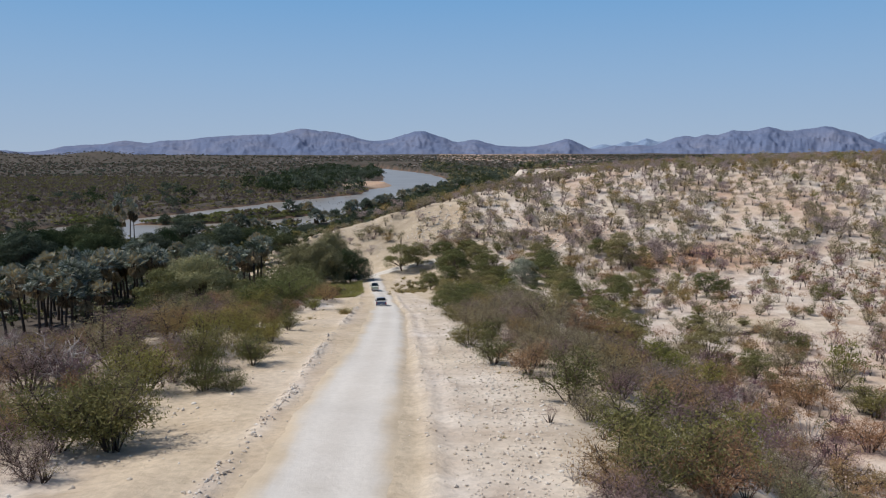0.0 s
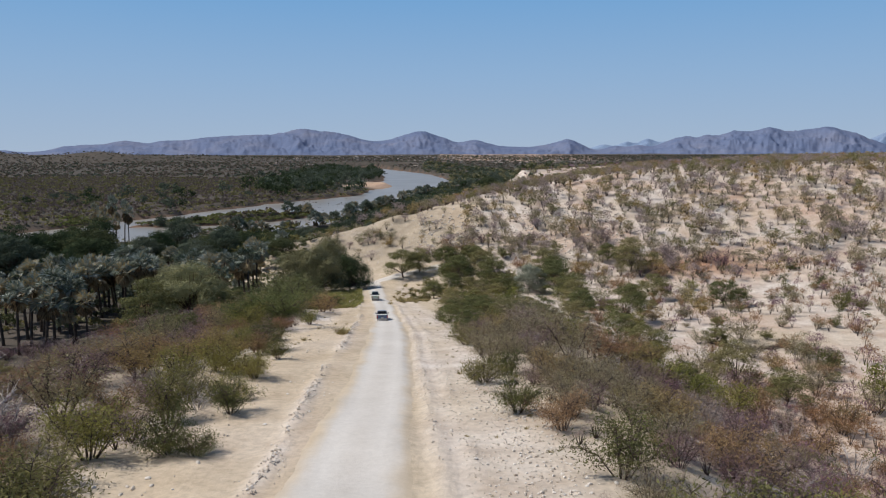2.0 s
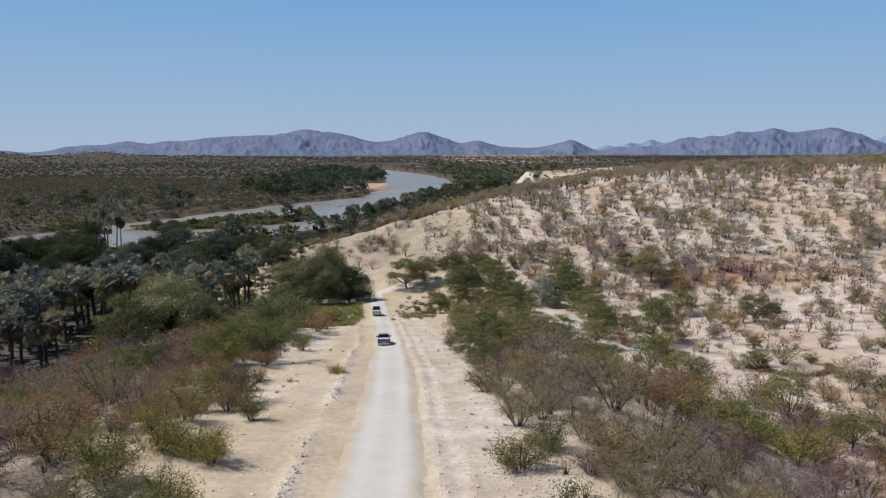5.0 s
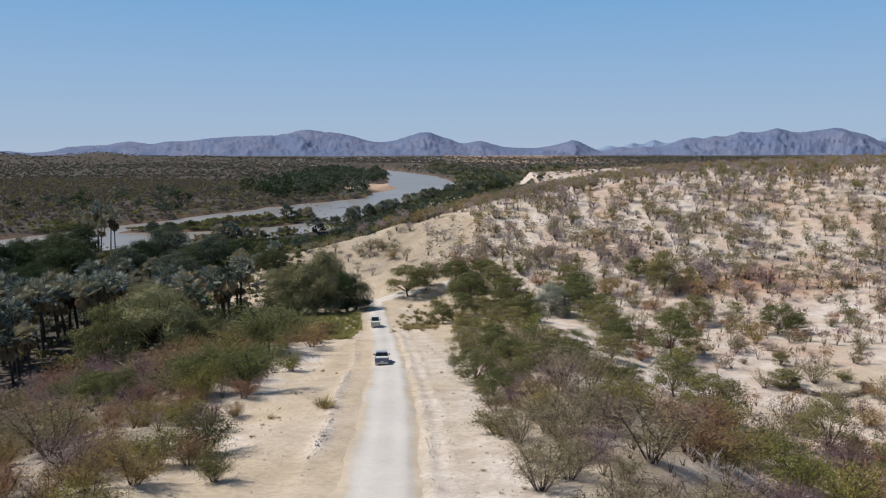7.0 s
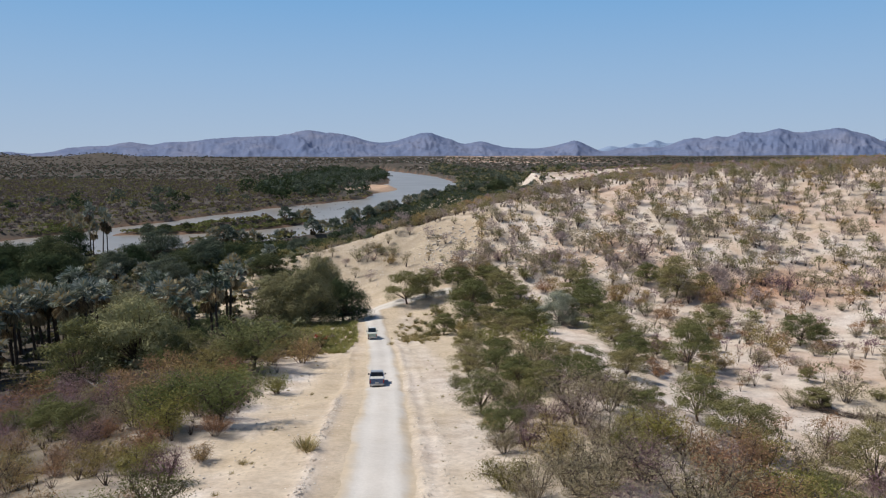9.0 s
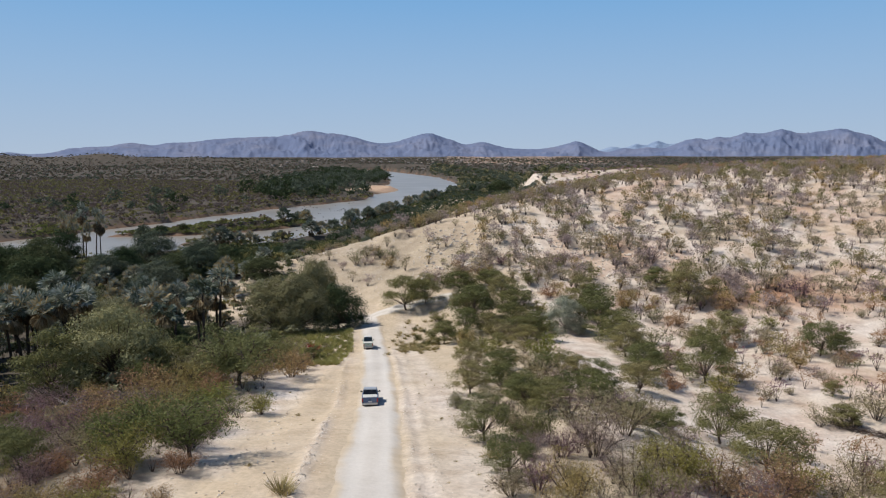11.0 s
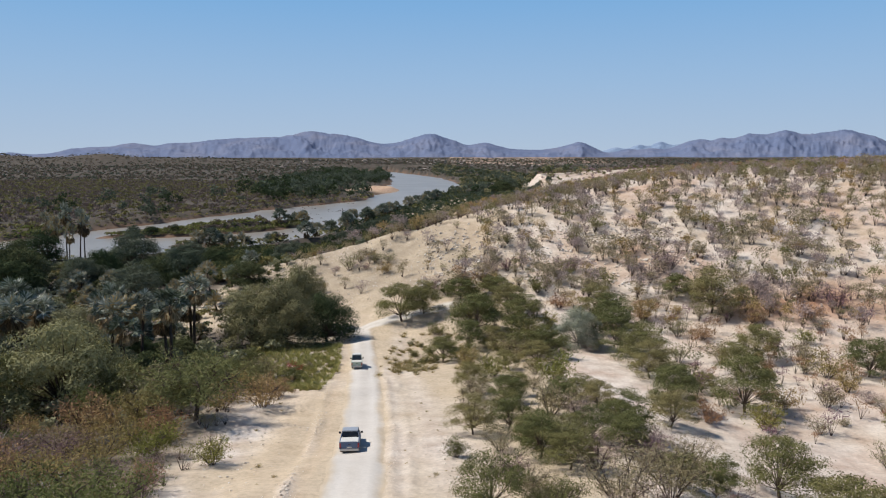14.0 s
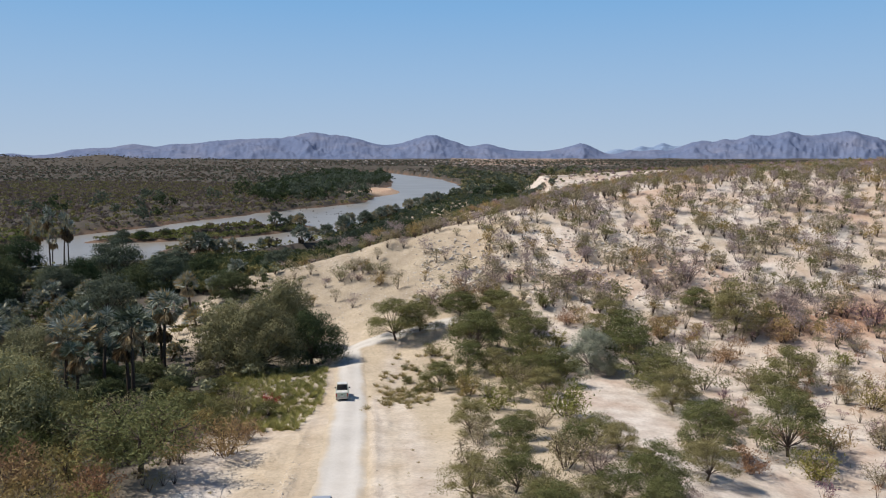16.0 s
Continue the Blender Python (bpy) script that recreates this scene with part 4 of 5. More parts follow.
BIG_SPOTS = [(-81, 255, 17), (-90, 294, 15), (-124, 277, 20), (-140, 291, 18), (-104, 309, 21), (-121, 268, 20), (-143, 262, 21), (-147, 290, 16), (-139, 253, 20), (-150, 253, 19), (-138, 268, 15), (-128, 281, 20), (-84, 297, 17), (-54, 262, 12), (-150, 340, 16), (-185, 385, 16), (-92, 331, 13), (-160, 264, 20), (-168, 278, 20), (-74, 305, 9), (-170, 463, 9.5), (-162, 468, 8.5), (-152, 474, 6.5), (-138, 476, 6)]
SPOTS = [("wood", WOOD_SPOTS_A), ("wood", WOOD_SPOTS_B), ("acacia", ACACIA_SPOTS), ("brown", BROWN_SPOTS_A), ("brown", BROWN_SPOTS_B), ("thorn", THORN_SPOTS_A), ("thorn", THORN_SPOTS_B), ("green", GREEN_SPOTS), ("bright", BRIGHT_SPOTS), ("purple", PURPLE_SPOTS_A), ("purple", PURPLE_SPOTS_B), ("dead", DEAD_SPOTS), ("bluish", BLUISH_SPOTS), ("silver", SILVER_SPOTS), ("olive_tree", OLIVE_TREE_SPOTS), ("big", SHADE_SPOTS), ("big", BIG_SPOTS)]
PALMS = [(-45, 184.7, 1.0), (-46.3, 186.2, 0.95), (-48, 203.6, 1.0), (-49.5, 206.5, 1.0), (-57, 193.5, 1.0), (-50.7, 180, 0.85), (-79, 153, 1.0), (-74, 149, 1.0), (-75, 154, 1.05), (-70, 151.5, 0.85), (-67.5, 152, 0.8), (-80, 165.6, 1.0), (-79, 171, 1.0), (-84, 166, 1.0), (-78, 147, 0.95), (-87, 151, 1.0), (-85, 154, 1.0), (-83, 159, 1.05), (-81, 161.5, 0.9), (-88.6, 170, 1.0), (-72, 156.5, 0.95)]
PALMS_B = [(-79.3, 186.3, 1.05), (-78, 189, 1.0), (-81, 191.5, 1.1), (-78.3, 181.6, 0.9), (-88, 190, 1.05), (-81.5, 175, 1.0), (-60, 251, 1.0), (-91, 160, 1.0), (-93, 176, 1.0), (-76, 162, 0.9), (-165, 376, 0.95), (-161.5, 378, 1.0), (-159, 375, 0.9), (-156.5, 379, 1.0), (-153.5, 377, 0.95), (-171, 380, 0.9)]


TAKEN = []


def free(x, y, gap):
    return all((x - a) ** 2 + (y - b) ** 2 > (gap * 0.5 + 0.42 * c) ** 2 for a, b, c in TAKEN)


def set_plant(key, x, y, size, **how):
    TAKEN.append((x, y, size))
    return plant(key, x, y, size, **how)


set_plant("green", -14.4, 36.5, 5.4)
for key, spots in SPOTS:
    for x, y, size in spots:
        grow = {"wood": 1.42 if y > 175 else 1.22 if y > 150 else 1.08, "acacia": 1.25, "olive_tree": 1.1, "silver": 1.1, "big": 0.95, "bluish": 1.1}.get(key, 1.18)
        set_plant(key, x, y, size * grow, squash={"olive_tree": 1.0 if y < 210 else 1.4, "wood": 0.9, "big": 0.85 if y > 240 else 1.15}.get(key, 1.0))

# more bleached dead shrubs among the thickets
for x, y, size in ((-21.5, 47, 5.0), (-24, 50, 4.4), (33, 96, 3.6), (30, 92, 3.2), (27, 62, 3.6), (47, 108, 3.4), (19, 88, 3.0), (-25, 62, 3.2), (-28, 118, 3.2)):
    set_plant("dead", x, y, size)

# palm grove on the river flat
for x, y, s in PALMS + PALMS_B:
    set_plant("palm", x, y, s * 1.3, squash=1.75 if y > 360 else 1.0)


def river_side(y):
    return np.interp(y, [r[0] for r in RIVER], [r[1] for r in RIVER])


def scatter(count, box, want, gap, tries=60):
    """Free places in a box where want(x, y) beats chance."""
    out = []
    for _ in range(count * tries):
        if len(out) >= count:
            break
        x, y = rng.uniform(box[0], box[1]), rng.uniform(box[2], box[3])
        if rng.uniform() < want(x, y) and free(x, y, gap):
            out.append((x, y))
            TAKEN.append((x, y, gap))
    return out


def tracks(x, y):
    """1 away from the road, its verges, the dry stream bed and the paths."""
    u = x - float(road_x(y))
    lo = np.interp(y, (30, 60, 90, 125, 143, 155, 168, 186, 205), (-11.4, -12.4, -14.4, -13.6, -14.4, -12.0, -10.5, -7.5, -6.5))
    hi = np.interp(y, (30, 70, 90, 120, 145, 168, 205), (10.0, 9.4, 8.6, 8.8, 11.2, 12.2, 12.5))
    if (x - 57) ** 2 + (y - 152) ** 2 < 70 or (x - 71) ** 2 + (y - 156) ** 2 < 50:
        return 0.0
    if y < 205 and lo - 1.6 * float(wave(0, y, 18)) < u < hi + 1.2 * float(wave(0, y, 22, 1)):
        return 0.0
    if y >= 205 and (abs(u) < 4 or (x < -2 and y < 236 - 0.25 * x)):
        return 0.0
    if 116 < y < 156 and abs(x - float(path_x(y))) < 3.4 or 114 < y < 232 and abs(x - float(bed_x(y))) < (4.2 if y > 150 else 3.2):
        return 0.0
    return 1.0


def thicket_right(x, y):
    u = x - float(road_x(y))
    return tracks(x, y) * (1.0 if u < 34 else 0.35)


def thicket_left(x, y):
    return tracks(x, y) * (x > -14 - 0.62 * y)


def pick(kinds):
    return kinds[rng.integers(0, len(kinds))]


for x, y in scatter(105, (2, 52, 22, 112), thicket_right, 2.0):
    plant(pick(["brown", "purple", "thorn", "purple", "thorn"]), x, y, rng.uniform(2.4, 4.0))
for x, y in scatter(36, (30, 72, 40, 112), tracks, 2.4):
    plant(pick(["brown", "purple", "thorn", "thorn"]), x, y, rng.uniform(3.2, 5.2))
for x, y in scatter(165, (-62, -11, 22, 126), thicket_left, 2.0):
    plant(pick(["purple", "purple", "thorn", "brown", "purple", "brown"]), x, y, rng.uniform(2.4, 4.0))
for x, y in scatter(40, (-66, -20, 100, 176), tracks, 2.6):
    plant(pick(["brown", "brown", "purple", "wood", "thorn"]), x, y, rng.uniform(3.8, 6.0))
for x, y in scatter(20, (2, 23, 124, 188), tracks, 2.8):
    plant(pick(["wood", "wood", "thorn", "wood", "bright"]), x, y, rng.uniform(3.8, 5.4), squash=0.9)
for x, y in scatter(50, (-36, -12, 26, 78), thicket_left, 1.8):
    plant(pick(["purple", "brown", "thorn", "purple"]), x, y, rng.uniform(2.4, 3.8))
for x, y in scatter(16, (-64, -27, 112, 160), tracks, 2.6):
    plant(pick(["brown", "acacia", "purple", "wood"]), x, y, rng.uniform(4.2, 6.4), squash=0.85)
for x, y in scatter(18, (-86, -54, 126, 147), lambda x, y: 1.0, 2.4):
    plant("purple", x, y, rng.uniform(3.6, 5.6))
for x, y in scatter(16, (4, 26, 108, 150), tracks, 2.4):
    plant(pick(["thorn", "purple", "wood"]), x, y, rng.uniform(3.4, 5.0))
for x, y in scatter(46, (50, 115, 92, 142), tracks, 3.0) + scatter(42, (48, 115, 142, 226), tracks, 3.4):
    plant(pick(["thorn", "brown", "green", "purple", "thorn"]), x, y, rng.uniform(3.2, 5.4))
for x, y in scatter(15, (28, 60, 150, 226), tracks, 3.2):
    plant(pick(["thorn", "brown", "wood", "purple"]), x, y, rng.uniform(2.2, 3.8))
for x, y in scatter(18, (-14, 22, 194, 236), tracks, 3.4):
    plant(pick(["wood", "wood", "green"]), x, y, rng.uniform(5.5, 8.0), squash=0.9)
# the clump of trees and palms below the far bluff
for x, y in scatter(11, (22, 62, 800, 850), lambda x, y: 1.0 * (float(bank(x, y)) > 3), 8.0):
    plant("big", x, y, rng.uniform(15, 21), squash=0.8)
for x, y in scatter(12, (58, 90, 785, 808), lambda x, y: 1.0, 4.0):
    plant("young_palm", x, y, rng.uniform(1.2, 1.7))
# riverine trees and palms
for x, y in scatter(14, (-68, -41, 166, 204), lambda x, y: 1.0 * (x < -38 - 0.15 * (y - 166)), 3.2):
    plant("big", x, y, rng.uniform(4.5, 7.0), squash=rng.uniform(0.6, 0.8))
for x, y in scatter(18, (-100, -16, 292, 362), lambda x, y: 1.0 * (300 < y - 0.3 * (x + 60) < 350), 5.5):
    plant("big", x, y, rng.uniform(7.0, 11.0), squash=rng.uniform(0.75, 0.95))
for x, y in scatter(26, (-110, 20, 400, 900), lambda x, y: 1.0 * (1 < float(bank(x, y)) < 24) * (x > float(river_side(y))), 5.0):
    plant("big", x, y, rng.uniform(3.6, 6.0), squash=rng.uniform(0.6, 0.8))
for x, y in scatter(60, (-110, 0, 330, 760), lambda x, y: 1.0 * (1 < float(bank(x, y)) < 18) * (x > float(river_side(y))), 3.0):
    plant("young_palm", x, y, rng.uniform(1.3, 2.0))
for x, y in scatter(15, (-96, -56, 168, 206), lambda x, y: 1.0 * (x < -62 - 0.1 * (y - 150)), 3.2) + scatter(14, (-84, -52, 178, 216), lambda x, y: 1.0, 2.2):
    plant("palm", x, y, rng.uniform(1.15, 1.5))
for x, y in scatter(34, (-110, -40, 165, 290), lambda x, y: 1.0 * (x < -0.12 * (y - 165) - 44), 2.6):
    plant("young_palm", x, y, rng.uniform(0.8, 1.3))
for x, y in scatter(12, (-200, -56, 232, 330), lambda x, y: 1.0 * (float(bank(x, y)) > 3) * (x < -70 - 0.10 * (y - 205)) * (abs(x) < 0.65 * y + 20) * (abs(x + 0.36 * (y - 81)) > 0.05 * y), 8.0):
    plant("big", x, y, rng.uniform(9.0, 15.0), squash=rng.uniform(0.7, 0.95))
for x, y in scatter(8, (-150, -52, 200, 300), lambda x, y: 1.0 * (float(bank(x, y)) > 6) * (x < -58 - 0.12 * (y - 185)) * (y < 268 or abs(x + 0.36 * (y - 81)) > 0.05 * y), 7.0):
    plant("big", x, y, rng.uniform(9.0, 14.0), squash=rng.uniform(0.85, 1.05))


# ---------------------------------------------------------------- plants too many or too far to tell apart
def carpet(name, label, category, spots, mats, leaf_count, leaf, tall, seed, low=0.25, stems=True, long=1.0, slim=1.0, knots=5):
    """One object of many small plants: spots are (x, y, width)."""
    r = np.random.default_rng(seed)
    spots = np.asarray(spots, float)
    k = len(spots)
    z = height(spots[:, 0], spots[:, 1])
    base = np.stack([spots[:, 0], spots[:, 1], z], 1)
    w = spots[:, 2]
    ang = np.arange(knots)[None] * 6.283 / knots + r.uniform(0, 6.3, (k, 1)) + r.normal(size=(k, knots)) * 0.3
    out = w[:, None] * r.uniform(0.06, 0.32, (k, knots))
    up = w[:, None] * tall * (low + (0.9 - low) * r.uniform(0.45, 1.0, (k, knots)) - 0.35 * (out / w[:, None]))
    knot = base[:, None] + np.stack([np.cos(ang) * out, np.sin(ang) * out, up], -1)
    at = knot[np.arange(k)[:, None], r.integers(0, knots, (k, leaf_count))] + r.normal(size=(k, leaf_count, 3)) * (w[:, None, None] * 0.105) * (1, 1, 0.7 * tall)
    at[..., 2] = np.maximum(at[..., 2], base[:, None, 2] + 0.1)
    s = np.repeat(w * leaf, leaf_count)[:, None]
    v, f = leaves(at.reshape(-1, 3), s, r, 0.0, long, slim)
    # plants of one colour keep together: the slot is chosen for each plant
    slot = np.repeat(r.integers(0, len(mats), k), leaf_count)
    if stems:
        sv, sf = spikes(np.repeat(base - (0, 0, 0.15), knots, 0), knot.reshape(-1, 3), 0.045)
        slot = np.concatenate([slot, np.full(len(sf), len(mats))])
        (v, f), mats = join((v, f), (sv, sf)), [*mats, BARK]
    ob = new(name, mesh_of(name, v, f, mats, slot))
    return tagged(ob, label, category, kind="stuff")


def spread(n, box, want, seed, size):
    r = np.random.default_rng(seed)
    x, y = r.uniform(box[0], box[1], n), r.uniform(box[2], box[3], n)
    keep = r.uniform(size=n) < want(x, y)
    return np.stack([x, y, r.uniform(*size, n)], 1)[keep]


def on_hill(x, y):
    return step((x + 62 - 0.15 * (y - 245)) / 34) * step((y - 205) / 26) * (1 - 0.86 * np.exp(-(((x + 27) / 32) ** 4) - ((y - 255) / 28) ** 4)) * np.vectorize(tracks)(x, y) * (0.8 + 0.2 * wave(x, y, 45.0)) * (np.abs(x) < 0.62 * y + 20)


carpet("hillside_shrubs", "scattered brown and olive shrubs all over the stony hill", "shrubs", spread(3600, (-62, 260, 206, 330), on_hill, 11, (2.6, 6.4)),
       [TWIG_LEAF, THORN_LEAF, TWIG_LEAF, THORN_LEAF, WOOD_LEAF, BROWN_LEAF, THORN_LEAF], 260, 0.036, 0.85, 1, low=0.1, long=1.5, slim=0.5, knots=11)
carpet("upper_hillside_shrubs", "grey-brown shrubs all over the upper slope of the hill", "shrubs", spread(3800, (-50, 420, 330, 560), on_hill, 51, (2.6, 5.6)),
       [THORN_LEAF, WOOD_LEAF, TWIG_LEAF, BROWN_LEAF, THORN_LEAF], 110, 0.052, 0.75, 61, low=0.08, long=1.5, slim=0.55, knots=9)
carpet("thicket_undergrowth", "dense purple-brown dry undergrowth below the roadside shrubs", "undergrowth",
       np.concatenate([spread(800, (-62, -11, 20, 185), lambda x, y: np.vectorize(tracks)(x, y) * (x > -14 - 0.62 * y), 52, (1.2, 2.8)),
                       spread(1000, (5, 60, 20, 116), lambda x, y: np.vectorize(thicket_right)(x, y) * 0.5, 53, (1.0, 2.4))]),
       [PURPLE_LEAF, BROWN_LEAF, PURPLE_LEAF, PURPLE_LEAF, BROWN_LEAF], 130, 0.032, 0.7, 62, low=0.05, long=2.8, slim=0.26, knots=7)
carpet("valley_shrubs", "thin brown and olive shrubs on the pale valley floor", "shrubs", spread(2600, (34, 190, 60, 226), lambda x, y: (0.28 + 0.22 * step((x - 62) / 12) + 0.3 * step((x - 80) / 20) + 0.45 * step((152 - y) / 25) * step((x - 44) / 12)) * np.vectorize(tracks)(x, y) * (x < 0.75 * y + 10), 19, (1.8, 4.2)),
       [BROWN_LEAF, GREEN_LEAF, PURPLE_LEAF, BROWN_LEAF], 120, 0.04, 1.0, 10, long=2.0, slim=0.45, knots=6)
carpet("hilltop_shrubs", "shrubs thinning out along the crest of the hill", "shrubs", spread(4200, (0, 900, 540, 1300), lambda x, y: step((x - 34 - 0.06 * y) / 20) * (x < 0.62 * y), 12, (2.2, 4.0)),
       [THORN_LEAF, GREEN_LEAF, THORN_LEAF], 36, 0.11, 0.9, 2, stems=False)
carpet("far_ridge_shrubs", "grey-brown shrubs dotting the second ridge above the bluff", "shrubs", spread(1500, (84, 420, 770, 920), lambda x, y: 0.8 * (y > 800 - 0.2 * (x - 84)), 73, (3.0, 5.5)),
       [THORN_LEAF, TWIG_LEAF, WOOD_LEAF], 40, 0.1, 0.8, 74, stems=False)


def spur_back(x, y):
    """The river side of the sandy spur."""
    v = y - 0.3 * (x + 60)
    belt = (v > 295) * (v < 362) * (x > -104) * (x < -6) 
    return np.clip(belt, 0, 1) * (bank(x, y) > 1.5) * (x > river_side(y))


carpet("bank_thicket", "dense green trees and bushes between the sandy spur and the river", "thicket", spread(4200, (-110, 0, 275, 400), spur_back, 21, (3.0, 6.5)),
       [DARK_LEAF, GREEN_LEAF, DARK_LEAF, DARK_LEAF], 150, 0.05, 0.85, 9, low=0.0, knots=8)
def hill_foot(x, y):
    """The low ground between the hill's back and the river."""
    return 1.0 * (bank(x, y) > 2) * (height(x, y) < 3) * (x > river_side(y)) * (x < 62)


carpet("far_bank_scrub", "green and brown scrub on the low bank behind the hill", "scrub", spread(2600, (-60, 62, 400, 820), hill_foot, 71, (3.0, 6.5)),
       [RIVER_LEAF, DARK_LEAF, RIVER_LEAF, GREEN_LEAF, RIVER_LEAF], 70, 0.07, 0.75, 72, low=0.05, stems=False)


def low_bank(x, y):
    """Right-hand river bank beyond the spur."""
    return 1.0 * (bank(x, y) > 0.6) * (bank(x, y) < 20) * (x < 60) * ((x > river_side(y)) | (bank(x, y) < 9))


carpet("bank_reeds", "green reeds and low bushes along the near river bank", "reeds", spread(13000, (-260, 60, 330, 900), low_bank, 24, (1.4, 3.4)),
       [REED_LEAF, DARK_LEAF, OLIVE_LEAF], 34, 0.11, 0.8, 64, stems=False)


def open_flat(x, y):
    """0 on the open bank below the spur, 1 elsewhere."""
    return 1.0 - 1.0 * (np.abs(x + 0.36 * (y - 81)) < 0.045 * y) * (y > 268)


flat_left = lambda x, y: 1.0 * (bank(x, y) > 6) * (x < -31 - 0.28 * np.maximum(y - 222, 0)) * (x - road_x(y) < -12) * (((x + 77) / 15) ** 2 + ((y - 151) / 12) ** 2 > 1) * (((x + 132) / 13) ** 2 + ((y - 236) / 9) ** 2 > 1) * (np.abs(x) < 0.64 * y + 30)
carpet("river_thicket", "dense green undergrowth under the riverside trees", "undergrowth", spread(4600, (-260, -28, 150, 400), lambda x, y: flat_left(x, y) * (0.6 + 0.2 * (y > 250)) * open_flat(x, y), 13, (1.8, 4.6)),
       [DARK_LEAF, GREEN_LEAF, DARK_LEAF, GREY_LEAF], 80, 0.07, 0.75, 3)
carpet("islet_reeds", "bright green reeds and bushes covering the long river islet", "reeds",
       spread(26000, (-230, -60, 380, 640), lambda x, y: 1.0 * (bank(x, y) > 1.2) * (bank(x, y) < 18) * (np.abs(x + 133 - (y - 505) * 0.9) < 70), 14, (1.2, 3.0))[:4600],
       [REED_LEAF, OLIVE_LEAF, REED_LEAF], 26, 0.13, 0.7, 4, stems=False)


def far_forest(x, y):
    d = bank(x, y)
    return 1.0 * (d > 4) * (d < 150 + 60 * wave(x, y, 200.0)) * (x < -40) * (x < river_side(y)) * step((y - 500) / 80) * (((x + 98) / 42) ** 2 + ((y - 1020) / 95) ** 2 > 1)


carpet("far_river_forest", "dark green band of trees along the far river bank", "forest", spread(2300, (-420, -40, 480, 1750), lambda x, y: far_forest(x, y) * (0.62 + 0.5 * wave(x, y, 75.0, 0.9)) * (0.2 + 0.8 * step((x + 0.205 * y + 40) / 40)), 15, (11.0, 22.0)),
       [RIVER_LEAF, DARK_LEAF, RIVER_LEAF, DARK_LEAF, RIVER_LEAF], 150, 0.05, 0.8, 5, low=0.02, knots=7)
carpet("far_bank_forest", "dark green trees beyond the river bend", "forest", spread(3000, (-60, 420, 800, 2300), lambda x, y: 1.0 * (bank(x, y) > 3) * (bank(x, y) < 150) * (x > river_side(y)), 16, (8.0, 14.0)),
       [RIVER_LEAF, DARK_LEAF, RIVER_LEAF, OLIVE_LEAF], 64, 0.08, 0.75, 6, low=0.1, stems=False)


def open_plain(x, y):
    return 1.0 * (bank(x, y) > 6) * (x < -60 - 0.1 * (y - 250)) * (np.abs(x) < 0.64 * y + 40) * (0.6 + 0.4 * wave(x, y, 130.0))


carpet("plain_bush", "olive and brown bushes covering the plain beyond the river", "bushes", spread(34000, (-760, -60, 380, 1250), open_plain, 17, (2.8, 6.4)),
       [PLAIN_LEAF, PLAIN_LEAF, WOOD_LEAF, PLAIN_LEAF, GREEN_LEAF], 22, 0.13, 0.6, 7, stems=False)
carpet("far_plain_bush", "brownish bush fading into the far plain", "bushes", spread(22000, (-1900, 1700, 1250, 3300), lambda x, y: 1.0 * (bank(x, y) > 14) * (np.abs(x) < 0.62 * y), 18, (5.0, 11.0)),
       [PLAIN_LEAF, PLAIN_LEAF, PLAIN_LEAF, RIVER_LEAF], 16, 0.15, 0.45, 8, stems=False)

# ---------------------------------------------------------------- vehicles
def paint(name, colour, rough=0.35, metal=0.0, dust=0.35):
    n = Nodes(name)
    c = n.mix(n.ramp(n.noise(1.4, 4), [(0.4, 0.0), (0.75, dust)]), colour, (0.52, 0.45, 0.36))
    return n.done(c, rough, 0.5, Metallic=metal)


BLUE_PAINT, SILVER_PAINT, MINT_PAINT, WHITE_PAINT = paint("silver_blue_paint", (0.075, 0.125, 0.225), 0.35, 0.15, 0.12), paint("silver_roof_paint", (0.42, 0.45, 0.50), 0.35, 0.3, 0.2), paint("mint_paint", (0.42, 0.52, 0.42)), paint("white_paint", (0.78, 0.78, 0.75))
BLACK_TRIM, RUBBER, STEEL = paint("black_trim", (0.025, 0.025, 0.027), 0.5), paint("tyre_rubber", (0.03, 0.028, 0.027), 0.85, 0, 0.6), paint("dull_steel", (0.42, 0.42, 0.43), 0.35, 0.8)
RED_LENS, PLATE = paint("red_lens", (0.45, 0.02, 0.02), 0.2, 0, 0.15), paint("pale_plate", (0.7, 0.7, 0.62))
GLASS = paint("dark_car_glass", (0.012, 0.014, 0.017), 0.06, 0, 0.08)


def part(name, bm, material, parent, label=""):
    me = bpy.data.meshes.new(name)
    bm.to_mesh(me)
    bm.free()
    me.materials.append(material)
    ob = new(name, me)
    ob.parent = parent
    if label:
        ob["label"] = label
    return ob


def block(x, y, z, sx, sy, sz, round_by=0.04, top=(1.0, 1.0), shift=0.0):
    """A rounded block about a centre, its top narrowed by top and shifted along y."""
    bm = bmesh.new()
    bmesh.ops.create_cube(bm, size=1.0)
    for v in bm.verts:
        up = v.co.z > 0
        v.co = Vector((x + v.co.x * sx * (top[0] if up else 1), y + v.co.y * sy * (top[1] if up else 1) + (shift if up else 0), z + v.co.z * sz))
    if round_by:
        bmesh.ops.bevel(bm, geom=bm.edges[:], offset=round_by, segments=2, affect="EDGES")
    return bm


